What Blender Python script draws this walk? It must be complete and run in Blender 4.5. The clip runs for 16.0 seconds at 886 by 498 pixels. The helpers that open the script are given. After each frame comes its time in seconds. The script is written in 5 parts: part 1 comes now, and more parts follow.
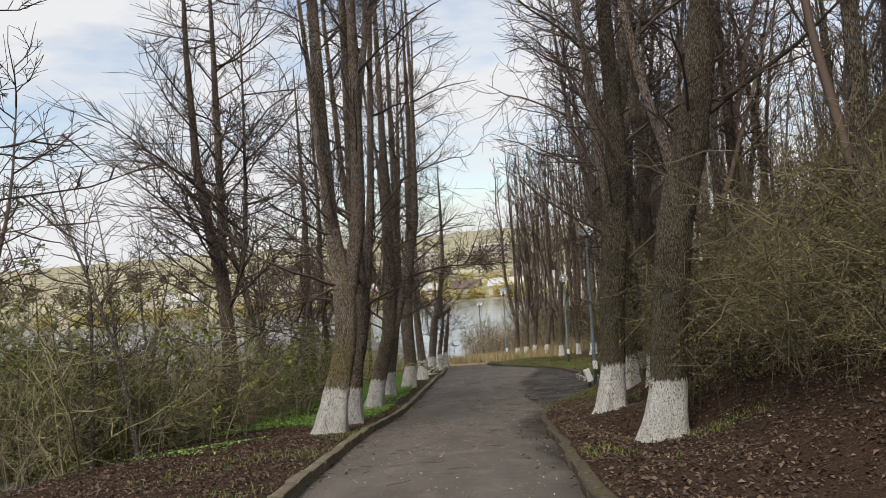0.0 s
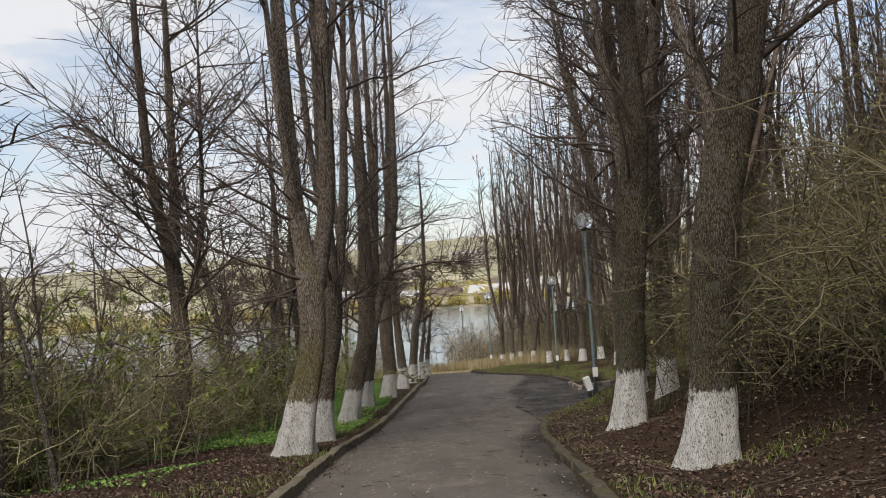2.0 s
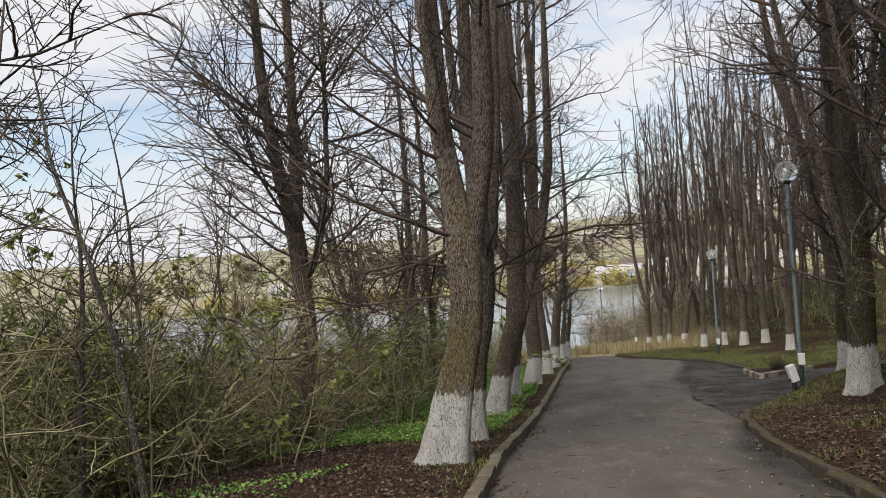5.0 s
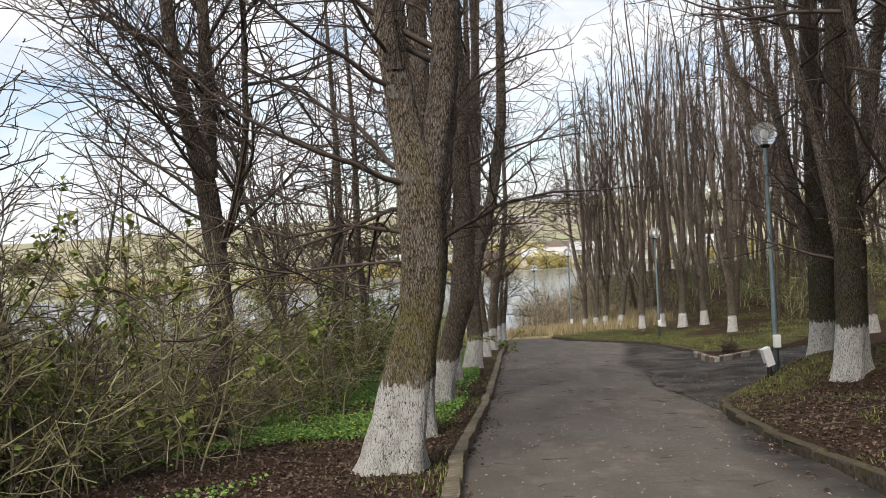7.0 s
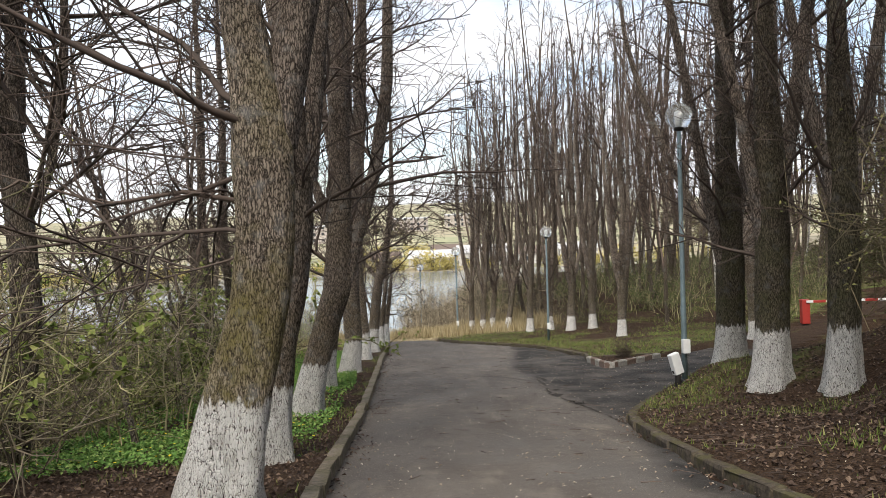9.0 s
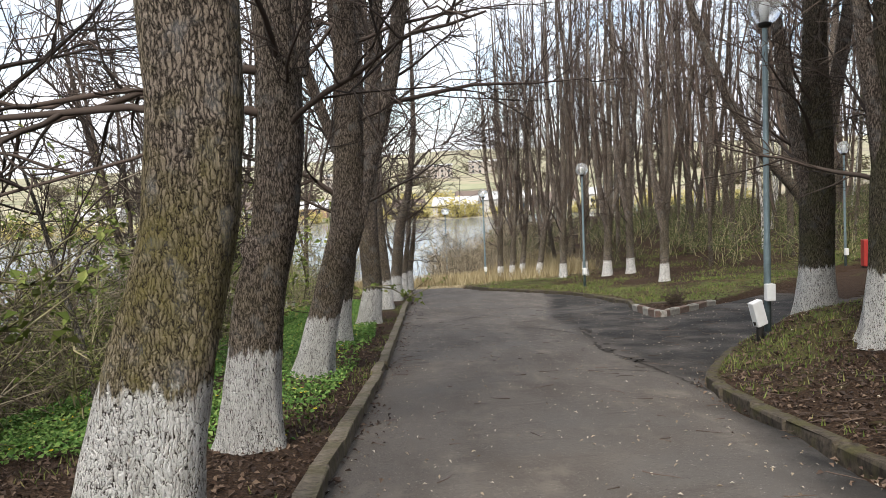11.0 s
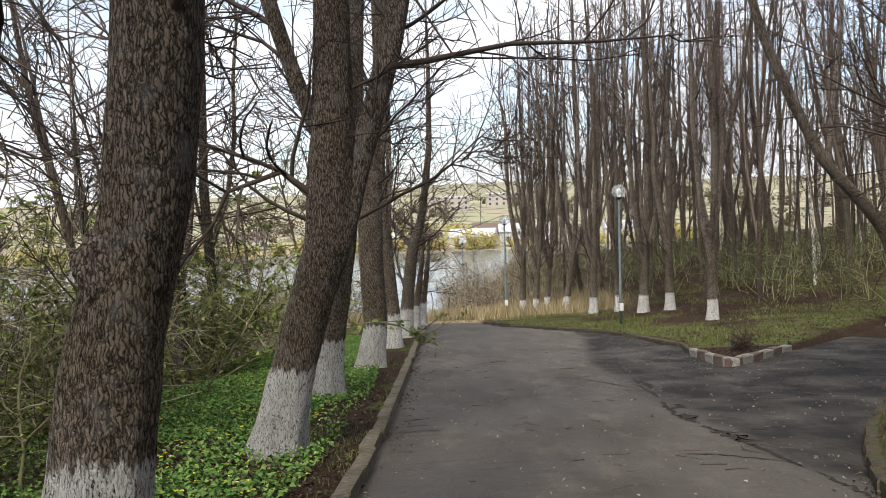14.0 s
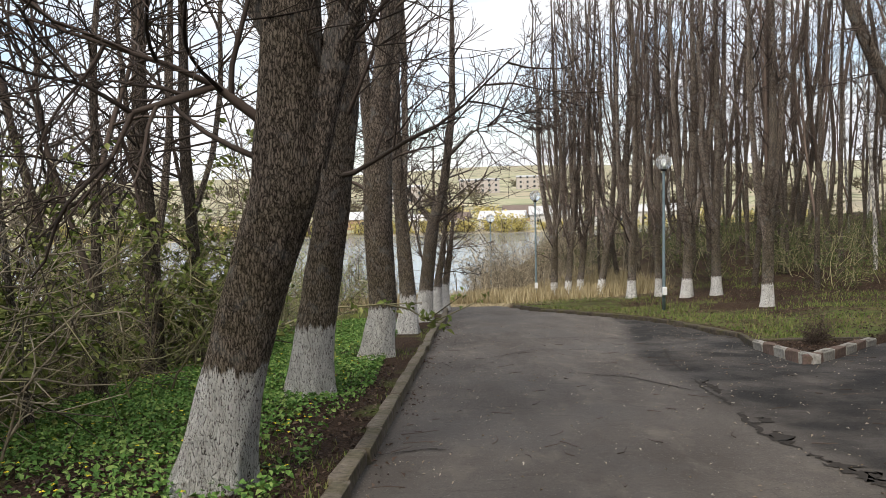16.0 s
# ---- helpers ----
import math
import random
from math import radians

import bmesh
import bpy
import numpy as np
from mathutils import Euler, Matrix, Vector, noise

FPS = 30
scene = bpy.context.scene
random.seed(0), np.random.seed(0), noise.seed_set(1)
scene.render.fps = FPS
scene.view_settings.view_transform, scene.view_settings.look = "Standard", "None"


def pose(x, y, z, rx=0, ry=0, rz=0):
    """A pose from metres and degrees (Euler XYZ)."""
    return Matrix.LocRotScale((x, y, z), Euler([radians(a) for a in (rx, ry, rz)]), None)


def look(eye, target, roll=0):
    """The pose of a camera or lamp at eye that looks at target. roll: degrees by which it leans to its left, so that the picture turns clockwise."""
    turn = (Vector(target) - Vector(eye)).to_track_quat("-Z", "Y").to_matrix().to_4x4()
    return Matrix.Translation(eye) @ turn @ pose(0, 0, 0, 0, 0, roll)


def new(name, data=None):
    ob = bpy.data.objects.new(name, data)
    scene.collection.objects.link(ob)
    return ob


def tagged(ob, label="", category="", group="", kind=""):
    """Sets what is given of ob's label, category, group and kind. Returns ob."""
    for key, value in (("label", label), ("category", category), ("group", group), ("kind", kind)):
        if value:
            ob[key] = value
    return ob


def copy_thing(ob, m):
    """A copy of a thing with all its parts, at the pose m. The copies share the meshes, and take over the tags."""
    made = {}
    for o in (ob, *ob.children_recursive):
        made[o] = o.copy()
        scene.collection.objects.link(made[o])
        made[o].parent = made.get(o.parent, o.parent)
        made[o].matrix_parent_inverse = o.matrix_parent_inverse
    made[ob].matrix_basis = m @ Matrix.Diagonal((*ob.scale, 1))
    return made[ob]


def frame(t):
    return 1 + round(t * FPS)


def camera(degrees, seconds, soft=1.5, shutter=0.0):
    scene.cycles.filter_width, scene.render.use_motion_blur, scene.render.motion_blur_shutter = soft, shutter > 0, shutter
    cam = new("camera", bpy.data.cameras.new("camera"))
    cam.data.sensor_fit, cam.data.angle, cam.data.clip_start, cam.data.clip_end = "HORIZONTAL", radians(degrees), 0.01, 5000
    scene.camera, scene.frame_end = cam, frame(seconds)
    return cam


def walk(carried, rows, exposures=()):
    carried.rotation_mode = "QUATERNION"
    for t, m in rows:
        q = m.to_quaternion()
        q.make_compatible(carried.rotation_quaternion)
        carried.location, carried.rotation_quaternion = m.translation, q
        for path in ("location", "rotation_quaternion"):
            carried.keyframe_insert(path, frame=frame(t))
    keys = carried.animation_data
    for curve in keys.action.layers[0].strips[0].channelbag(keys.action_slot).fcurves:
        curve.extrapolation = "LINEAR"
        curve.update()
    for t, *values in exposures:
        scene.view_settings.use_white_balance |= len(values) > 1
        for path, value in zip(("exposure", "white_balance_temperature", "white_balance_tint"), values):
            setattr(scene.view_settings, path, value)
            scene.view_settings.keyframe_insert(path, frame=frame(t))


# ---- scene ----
cam = camera(56.0, 16.0, soft=0.6)
# seconds, eye x y z in metres, turn in degrees
ROWS = [
    (0.0, 0.192, -0.105, 1.374, 90.49, 4.05, -0.25),
    (0.5, 0.214, 0.514, 1.279, 90.21, 3.45, -1.22),
    (1.0, 0.219, 1.142, 1.193, 90.18, 3.53, -1.84),
    (1.5, 0.185, 1.781, 1.119, 90.21, 3.94, -1.90),
    (2.0, 0.100, 2.418, 1.052, 90.93, 4.17, -1.64),
    (2.5, -0.021, 3.022, 0.983, 90.59, 3.95, -0.10),
    (3.0, -0.162, 3.591, 0.910, 90.43, 4.77, 2.97),
    (3.5, -0.301, 4.145, 0.842, 90.71, 4.76, 8.58),
    (6.0, -1.069, 6.900, 0.604, 89.66, 4.09, 5.25),
    (6.5, -1.218, 7.465, 0.521, 89.11, 3.98, 4.22),
    (7.0, -1.297, 8.058, 0.435, 88.78, 3.87, 1.62),
    (7.5, -1.302, 8.621, 0.353, 88.86, 1.31, 0.89),
    (8.0, -1.267, 9.174, 0.276, 88.68, 1.62, -5.59),
    (10.5, -0.961, 12.172, -0.133, 87.94, 2.76, -5.77),
    (11.0, -0.968, 12.776, -0.213, 84.97, 2.86, -4.44),
    (11.5, -0.957, 13.322, -0.287, 87.58, 1.35, -3.75),
    (12.0, -0.958, 13.851, -0.352, 87.81, -0.25, -1.52),
    (12.5, -0.928, 14.452, -0.405, 87.56, -0.27, -1.45),
    (13.0, -0.889, 15.095, -0.465, 87.39, 0.11, -1.45),
    (13.5, -0.863, 15.697, -0.525, 87.39, 1.30, -1.94),
    (14.0, -0.769, 16.314, -0.596, 87.25, 2.12, -3.29),
    (14.5, -0.677, 16.932, -0.682, 87.26, 1.90, -4.00),
    (15.0, -0.559, 17.579, -0.775, 87.07, 2.03, -6.64),
    (15.5, -0.522, 18.191, -0.866, 86.58, 1.46, -2.83),
    (16.0, -0.461, 18.834, -0.941, 86.13, 1.60, -1.21),
]
EXPO = [(0.0, 0.42, 6750, 10), (3.5, 0.38, 6600, 10), (6.0, 0.53, 6650, 10), (8.0, 0.8, 6650, 10), (11.0, 1.02, 6450, 10), (12.5, 1.0, 6500, 10), (13.0, 1.16, 6500, 10), (13.5, 0.98, 6500, 10), (14.3, 0.82, 6500, 10), (15.0, 1.06, 6450, 10), (15.5, 1.08, 6450, 10), (16.0, 0.78, 6550, 10)]
walk(cam, [(t, pose(x, y, z, rx, ry, rz)) for t, x, y, z, rx, ry, rz in ROWS], EXPO)

# ---- world and sun ----
SUN_EL, SUN_AZ = radians(48), radians(200)      # azimuth clockwise from +y
world = bpy.data.worlds.new("sky")
scene.world = world
world.use_nodes = True
wn, wl = world.node_tree.nodes, world.node_tree.links
wn.clear()
w_out, w_bg = wn.new("ShaderNodeOutputWorld"), wn.new("ShaderNodeBackground")
w_sky, w_co = wn.new("ShaderNodeTexSky"), wn.new("ShaderNodeTexCoord")
w_sky.sky_type, w_sky.sun_disc = "NISHITA", False
w_sky.sun_elevation, w_sky.sun_rotation = SUN_EL, SUN_AZ
w_map, w_noise = wn.new("ShaderNodeMapping"), wn.new("ShaderNodeTexNoise")
w_map.inputs["Scale"].default_value = (1.0, 1.0, 3.2)
w_noise.inputs["Scale"].default_value, w_noise.inputs["Detail"].default_value = 2.6, 7.0
w_noise.inputs["Roughness"].default_value = 0.6
w_ramp, w_mix = wn.new("ShaderNodeValToRGB"), wn.new("ShaderNodeMix")
w_ramp.color_ramp.elements[0].position, w_ramp.color_ramp.elements[1].position = 0.32, 0.56
w_mix.data_type = "RGBA"
w_mix.inputs[7].default_value = (5.2, 5.35, 5.65, 1)
wl.new(w_co.outputs["Generated"], w_map.inputs["Vector"])
wl.new(w_map.outputs["Vector"], w_noise.inputs["Vector"])
wl.new(w_noise.outputs["Fac"], w_ramp.inputs["Fac"])
wl.new(w_ramp.outputs["Color"], w_mix.inputs[0])
wl.new(w_sky.outputs["Color"], w_mix.inputs[6])
wl.new(w_mix.outputs[2], w_bg.inputs["Color"])
wl.new(w_bg.outputs["Background"], w_out.inputs["Surface"])
w_bg.inputs["Strength"].default_value = 0.12
sun = new("sun", bpy.data.lights.new("sun", "SUN"))
sun.data.energy, sun.data.angle, sun.data.color = 2.35, radians(22), (1.0, 0.93, 0.82)
sun_way = Vector((math.sin(SUN_AZ) * math.cos(SUN_EL), math.cos(SUN_AZ) * math.cos(SUN_EL), math.sin(SUN_EL)))
sun.matrix_world = look(sun_way * 60, (0, 0, 0))

# ---- materials ----


class Nodes:
    """A principled material with short calls for its nodes."""

    def __init__(self, name, rough=0.9, spec=0.25):
        self.mat = bpy.data.materials.new(name)
        self.mat.use_nodes = True
        self.t = self.mat.node_tree
        self.p = self.t.nodes["Principled BSDF"]
        self.p.inputs["Roughness"].default_value = rough
        self.p.inputs["Specular IOR Level"].default_value = spec
        self.co = self.t.nodes.new("ShaderNodeTexCoord")

    def link(self, a, b):
        self.t.links.new(a, b)

    def noise(self, scale, detail=4.0, stretch=(1, 1, 1), rough=0.55, co="Object", dist=0.0):
        m, n = self.t.nodes.new("ShaderNodeMapping"), self.t.nodes.new("ShaderNodeTexNoise")
        m.inputs["Scale"].default_value = stretch
        n.inputs["Scale"].default_value, n.inputs["Detail"].default_value = scale, detail
        n.inputs["Roughness"].default_value, n.inputs["Distortion"].default_value = rough, dist
        self.link(self.co.outputs[co], m.inputs["Vector"])
        self.link(m.outputs["Vector"], n.inputs["Vector"])
        return n.outputs["Fac"]

    def cells(self, scale, stretch=(1, 1, 1), co="Object", feature="F1", warp=0.0):
        m, n = self.t.nodes.new("ShaderNodeMapping"), self.t.nodes.new("ShaderNodeTexVoronoi")
        m.inputs["Scale"].default_value = stretch
        n.feature = feature
        n.inputs["Scale"].default_value = scale
        source = self.co.outputs[co]
        if warp:
            wob, add = self.t.nodes.new("ShaderNodeTexNoise"), self.t.nodes.new("ShaderNodeVectorMath")
            wob.inputs["Scale"].default_value, wob.inputs["Detail"].default_value = scale * 0.45, 4.0
            add.operation = "MULTIPLY_ADD"
            add.inputs[1].default_value = (warp, warp, warp * 2.5)
            self.link(source, wob.inputs["Vector"])
            self.link(wob.outputs["Color"], add.inputs[0])
            self.link(source, add.inputs[2])
            source = add.outputs["Vector"]
        self.link(source, m.inputs["Vector"])
        self.link(m.outputs["Vector"], n.inputs["Vector"])
        return n

    def ramp(self, fac, *stops):
        r = self.t.nodes.new("ShaderNodeValToRGB").color_ramp
        node = self.t.nodes[-1]
        while len(r.elements) < len(stops):
            r.elements.new(0.5)
        for e, (pos, col) in zip(r.elements, stops):
            e.position, e.color = pos, (*col, 1) if len(col) == 3 else col
        self.link(fac, node.inputs["Fac"])
        return node.outputs["Color"]

    def grey(self, fac, lo, hi):
        n = self.t.nodes.new("ShaderNodeMapRange")
        n.inputs["From Min"].default_value, n.inputs["From Max"].default_value = lo, hi
        self.link(fac, n.inputs["Value"])
        return n.outputs["Result"]

    def math(self, op, a, b):
        n = self.t.nodes.new("ShaderNodeMath")
        n.operation = op
        for sock, v in zip(n.inputs, (a, b)):
            if isinstance(v, (int, float)):
                sock.default_value = v
            else:
                self.link(v, sock)
        return n.outputs["Value"]

    def mix(self, fac, a, b, blend="MIX"):
        n = self.t.nodes.new("ShaderNodeMix")
        n.data_type, n.blend_type = "RGBA", blend
        for sock, v in ((n.inputs[0], fac), (n.inputs[6], a), (n.inputs[7], b)):
            if isinstance(v, tuple):
                sock.default_value = (*v, 1)
            elif isinstance(v, (int, float)):
                sock.default_value = v
            else:
                self.link(v, sock)
        return n.outputs[2]

    def height(self):
        s = self.t.nodes.new("ShaderNodeSeparateXYZ")
        self.link(self.co.outputs["Object"], s.inputs[0])
        return s.outputs["Z"]

    def attr(self, name):
        n = self.t.nodes.new("ShaderNodeAttribute")
        n.attribute_name = name
        s = self.t.nodes.new("ShaderNodeSeparateColor")
        self.link(n.outputs["Color"], s.inputs[0])
        return s.outputs

    def island(self):
        return self.t.nodes.new("ShaderNodeNewGeometry").outputs["Random Per Island"]

    def each(self):
        return self.t.nodes.new("ShaderNodeObjectInfo").outputs["Random"]

    def bump(self, fac, strength=0.5, dist=0.02):
        n = self.t.nodes.new("ShaderNodeBump")
        n.inputs["Strength"].default_value, n.inputs["Distance"].default_value = strength, dist
        self.link(fac, n.inputs["Height"])
        self.link(n.outputs["Normal"], self.p.inputs["Normal"])

    def colour(self, c):
        if isinstance(c, tuple):
            self.p.inputs["Base Color"].default_value = (*c, 1)
        else:
            self.link(c, self.p.inputs["Base Color"])
        return self.mat


def bark(name, dark, light, moss=0.0, wash=0.0, moss_col=(0.19, 0.165, 0.035), fine=52.0):
    """Bark of broken upright ridges between dark furrows; wash is the height of the whitewash above the base."""
    n = Nodes(name, 0.92, 0.15)
    furrow = n.cells(fine, (1, 1, 0.2), feature="DISTANCE_TO_EDGE", warp=0.045).outputs["Distance"]
    flake = n.cells(fine * 1.7, (1, 1, 0.42), feature="DISTANCE_TO_EDGE", warp=0.02).outputs["Distance"]
    grain = n.noise(fine * 1.3, 7, (1, 1, 0.26), 0.78)
    ridges = n.math("ADD", n.math("MULTIPLY", n.grey(furrow, 0.0, 0.26), 0.6), n.math("MULTIPLY", n.grey(flake, 0.0, 0.3), 0.16))
    ridges = n.math("ADD", ridges, n.math("MULTIPLY", n.math("SUBTRACT", grain, 0.4), 1.5))
    broad = n.noise(2.2, 4, (1, 1, 0.6))
    c = n.ramp(ridges, (0.2, dark), (0.42, tuple(v * 0.5 for v in light)), (0.64, light), (0.9, tuple(min(1, v * 1.5) for v in light)))
    c = n.mix(n.grey(broad, 0.34, 0.72), c, n.mix(1.0, c, (0.6, 0.57, 0.56), "MULTIPLY"))
    c = n.mix(n.math("MULTIPLY", n.grey(n.noise(6, 5), 0.55, 0.72), 0.5), c, tuple(v * 1.25 for v in (light[1], light[1], light[1])))
    if moss:
        z = n.height()
        patch = n.math("MULTIPLY", n.grey(n.noise(1.7, 6, rough=0.65), 0.42, 0.6), n.grey(z, 4.5, 0.6))
        patch = n.math("MULTIPLY", patch, n.grey(ridges, 0.15, 0.45))
        c = n.mix(n.math("MULTIPLY", patch, moss), c, moss_col)
    if wash:
        z = n.height()
        edge = n.math("ADD", z, n.math("MULTIPLY", n.math("SUBTRACT", n.noise(24, 5, (1, 1, 0.25)), 0.5), 0.34))
        edge = n.math("ADD", edge, n.math("MULTIPLY", n.math("SUBTRACT", n.noise(2.5, 2), 0.5), 0.14))
        on = n.grey(edge, wash + 0.02, wash - 0.03)
        gaps = n.grey(n.noise(58, 6, (1, 1, 0.3), 0.72), 0.34, 0.45)
        worn = n.grey(ridges, 0.2, 0.33)
        thin = n.grey(n.noise(7, 5, (1, 1, 0.45)), 0.4, 0.62)
        on = n.math("MULTIPLY", on, n.math("MULTIPLY", n.math("MAXIMUM", gaps, thin), worn))
        white = n.ramp(n.noise(14, 5, (1, 1, 0.4)), (0.28, (0.66, 0.645, 0.615)), (0.55, (0.88, 0.865, 0.835)))
        c = n.mix(on, c, white)
    n.bump(ridges, 1.0, 0.035)
    return n.colour(c)


M_BARK_MOSS = bark("bark_mossy_whitewashed", (0.04, 0.031, 0.024), (0.36, 0.3, 0.24), 0.95, 1.0)
M_BARK = bark("bark_whitewashed", (0.032, 0.025, 0.02), (0.265, 0.218, 0.18), 0.22, 0.95)
M_BARK_GREEN = bark("bark_green_whitewashed", (0.028, 0.022, 0.016), (0.165, 0.14, 0.105), 0.7, 0.92, (0.085, 0.09, 0.034))
M_BARK_SMALL = bark("young_bark_whitewashed", (0.04, 0.032, 0.026), (0.25, 0.208, 0.17), 0.45, 0.72, (0.1, 0.1, 0.04), 50)
M_BARK_PLAIN = bark("bark_grey_brown", (0.036, 0.028, 0.022), (0.2, 0.164, 0.134), 0.4, 0.0, (0.09, 0.09, 0.036), 44)
M_BARK_LIMB = bark("limb_bark", (0.042, 0.033, 0.027), (0.31, 0.258, 0.215), 0.0, 0.0)
M_PALE = bark("pale_young_bark", (0.07, 0.06, 0.05), (0.26, 0.23, 0.19), 0.0, 0.0)
M_BIRCH = bark("birch_bark", (0.1, 0.09, 0.08), (0.62, 0.6, 0.56), 0.0, 0.0, fine=14)


def twig_material(name, a, b):
    n = Nodes(name, 0.85, 0.2)
    return n.colour(n.mix(n.island(), a, b))


M_TWIG = twig_material("twigs_dark", (0.032, 0.025, 0.021), (0.115, 0.087, 0.072))
M_TWIG_RED = twig_material("twigs_red_brown", (0.045, 0.033, 0.027), (0.14, 0.104, 0.084))
M_SHRUB = twig_material("shrub_stems", (0.04, 0.032, 0.023), (0.46, 0.39, 0.28))
M_SHRUB_DARK = twig_material("shrub_stems_dark", (0.03, 0.024, 0.019), (0.24, 0.195, 0.14))
M_SHRUB_BANK = twig_material("bank_shrub_stems", (0.07, 0.057, 0.036), (0.2, 0.168, 0.105))
M_SHRUB_GREEN = twig_material("shrub_stems_green", (0.035, 0.032, 0.018), (0.42, 0.38, 0.22))


def leaf_material(name, a, b, c, rough=0.7):
    n = Nodes(name, rough, 0.3)
    n.p.inputs["Subsurface Weight"].default_value = 0.0
    r = n.island()
    return n.colour(n.ramp(r, (0.0, a), (0.55, b), (1.0, c)))


M_BUDS = leaf_material("opening_leaves", (0.09, 0.13, 0.025), (0.19, 0.23, 0.06), (0.33, 0.34, 0.12))
M_BUDS_DULL = leaf_material("dull_green_leaves", (0.045, 0.05, 0.016), (0.08, 0.085, 0.028), (0.13, 0.115, 0.045))
M_BUDS_OLIVE = leaf_material("olive_spring_leaves", (0.07, 0.075, 0.024), (0.15, 0.15, 0.05), (0.25, 0.225, 0.09))
M_BUDS_HEDGE = leaf_material("undergrowth_leaves", (0.03, 0.055, 0.014), (0.07, 0.1, 0.026), (0.125, 0.145, 0.045))
M_COVER = leaf_material("ground_cover_leaves", (0.05, 0.115, 0.022), (0.12, 0.24, 0.05), (0.25, 0.34, 0.095))
M_GRASS = leaf_material("grass_blades", (0.06, 0.1, 0.02), (0.12, 0.16, 0.035), (0.24, 0.22, 0.09))
M_DRY = leaf_material("dry_grass", (0.2, 0.15, 0.08), (0.33, 0.27, 0.15), (0.46, 0.39, 0.24))
M_FLOWER = leaf_material("yellow_petals", (0.6, 0.45, 0.02), (0.7, 0.55, 0.03), (0.75, 0.6, 0.05))
M_LITTER = leaf_material("dead_leaves", (0.026, 0.017, 0.013), (0.08, 0.051, 0.037), (0.165, 0.115, 0.08))
M_CHAFF = leaf_material("pale_chaff", (0.2, 0.15, 0.1), (0.36, 0.3, 0.22), (0.55, 0.5, 0.42))


def make_ground():
    """Leaf mould, grass, green cover, dry grass and far fields, paled for haze, by the plan's weights."""
    n = Nodes("ground_soil", 0.95, 0.1)
    w = n.attr("cover")
    fine, mid = n.noise(38, 6), n.noise(4.5, 5)
    bits = n.cells(26)
    litter = n.ramp(fine, (0.3, (0.02, 0.014, 0.010)), (0.52, (0.05, 0.032, 0.022)), (0.72, (0.125, 0.084, 0.056)))
    litter = n.mix(n.grey(n.noise(70, 2), 0.6, 0.75), litter, n.mix(0.55, litter, bits.outputs["Color"], "MULTIPLY"))
    litter = n.mix(n.grey(mid, 0.35, 0.7), litter, n.mix(1.0, litter, (0.72, 0.66, 0.6), "MULTIPLY"))
    grass = n.ramp(n.noise(30, 6), (0.3, (0.04, 0.055, 0.016)), (0.55, (0.11, 0.14, 0.038)), (0.75, (0.22, 0.21, 0.085)))
    grass = n.mix(n.grey(n.noise(0.8, 4), 0.42, 0.66), grass, n.mix(0.6, grass, (0.13, 0.09, 0.05)))
    dry = n.ramp(n.noise(12, 6), (0.3, (0.17, 0.13, 0.075)), (0.7, (0.42, 0.35, 0.22)))
    stripes = n.noise(0.009, 4, (1, 2.6, 1))
    # distance haze is put into these pale, dulled field colours
    field = n.ramp(stripes, (0.34, (0.27, 0.24, 0.18)), (0.46, (0.39, 0.34, 0.24)), (0.54, (0.3, 0.31, 0.19)), (0.62, (0.46, 0.41, 0.29)))
    field = n.mix(n.grey(n.noise(0.06, 5), 0.52, 0.62), field, (0.14, 0.14, 0.09))
    gw = n.grey(n.math("ADD", w["Red"], n.math("MULTIPLY", n.math("SUBTRACT", n.noise(1.3, 5), 0.5), 0.9)), 0.35, 0.65)
    c = n.mix(gw, litter, grass)
    c = n.mix(w["Blue"], c, dry)
    c = n.mix(w["Green"], c, field)
    n.bump(n.math("ADD", fine, bits.outputs["Distance"]), 0.7, 0.03)
    return n.colour(c)


def make_asphalt():
    n = Nodes("worn_asphalt", 0.88, 0.25)
    grit = n.noise(160, 4)
    c = n.ramp(grit, (0.3, (0.075, 0.066, 0.058)), (0.7, (0.192, 0.169, 0.149)))
    dirt = n.noise(0.9, 6, (1.6, 0.5, 1))
    c = n.mix(n.grey(dirt, 0.38, 0.68), c, n.mix(1.0, c, (0.7, 0.68, 0.66), "MULTIPLY"))
    c = n.mix(n.grey(n.noise(2.7, 6, (1, 0.4, 1)), 0.55, 0.75), c, (0.178, 0.154, 0.13))
    c = n.mix(n.math("MULTIPLY", n.grey(n.noise(0.35, 4), 0.5, 0.62), 0.5), c, (0.115, 0.107, 0.1))
    c = n.mix(n.grey(n.noise(70, 2), 0.66, 0.72), c, (0.36, 0.335, 0.31))
    c = n.mix(n.grey(n.noise(48, 3), 0.62, 0.7), c, (0.05, 0.045, 0.041))
    streak = n.noise(3.5, 7, (0.45, 2.2, 1), 0.7)
    c = n.mix(n.grey(streak, 0.56, 0.7), c, n.mix(1.0, c, (0.76, 0.74, 0.72), "MULTIPLY"))
    c = n.mix(n.grey(n.noise(22, 6, (1, 1, 1), 0.75), 0.55, 0.72), c, n.mix(1.0, c, (0.66, 0.64, 0.62), "MULTIPLY"))
    c = n.mix(n.grey(n.noise(9, 6), 0.6, 0.74), c, n.mix(1.0, c, (1.3, 1.27, 1.22), "MULTIPLY"))
    older = n.attr("older")["Red"]
    c = n.mix(n.math("MULTIPLY", older, n.grey(n.noise(1.1, 5), 0.2, 0.6)), c, n.mix(1.0, c, (0.2, 0.207, 0.217), "MULTIPLY"))
    n.bump(n.math("ADD", grit, n.math("MULTIPLY", n.noise(9, 6), 1.6)), 0.5, 0.018)
    return n.colour(c)


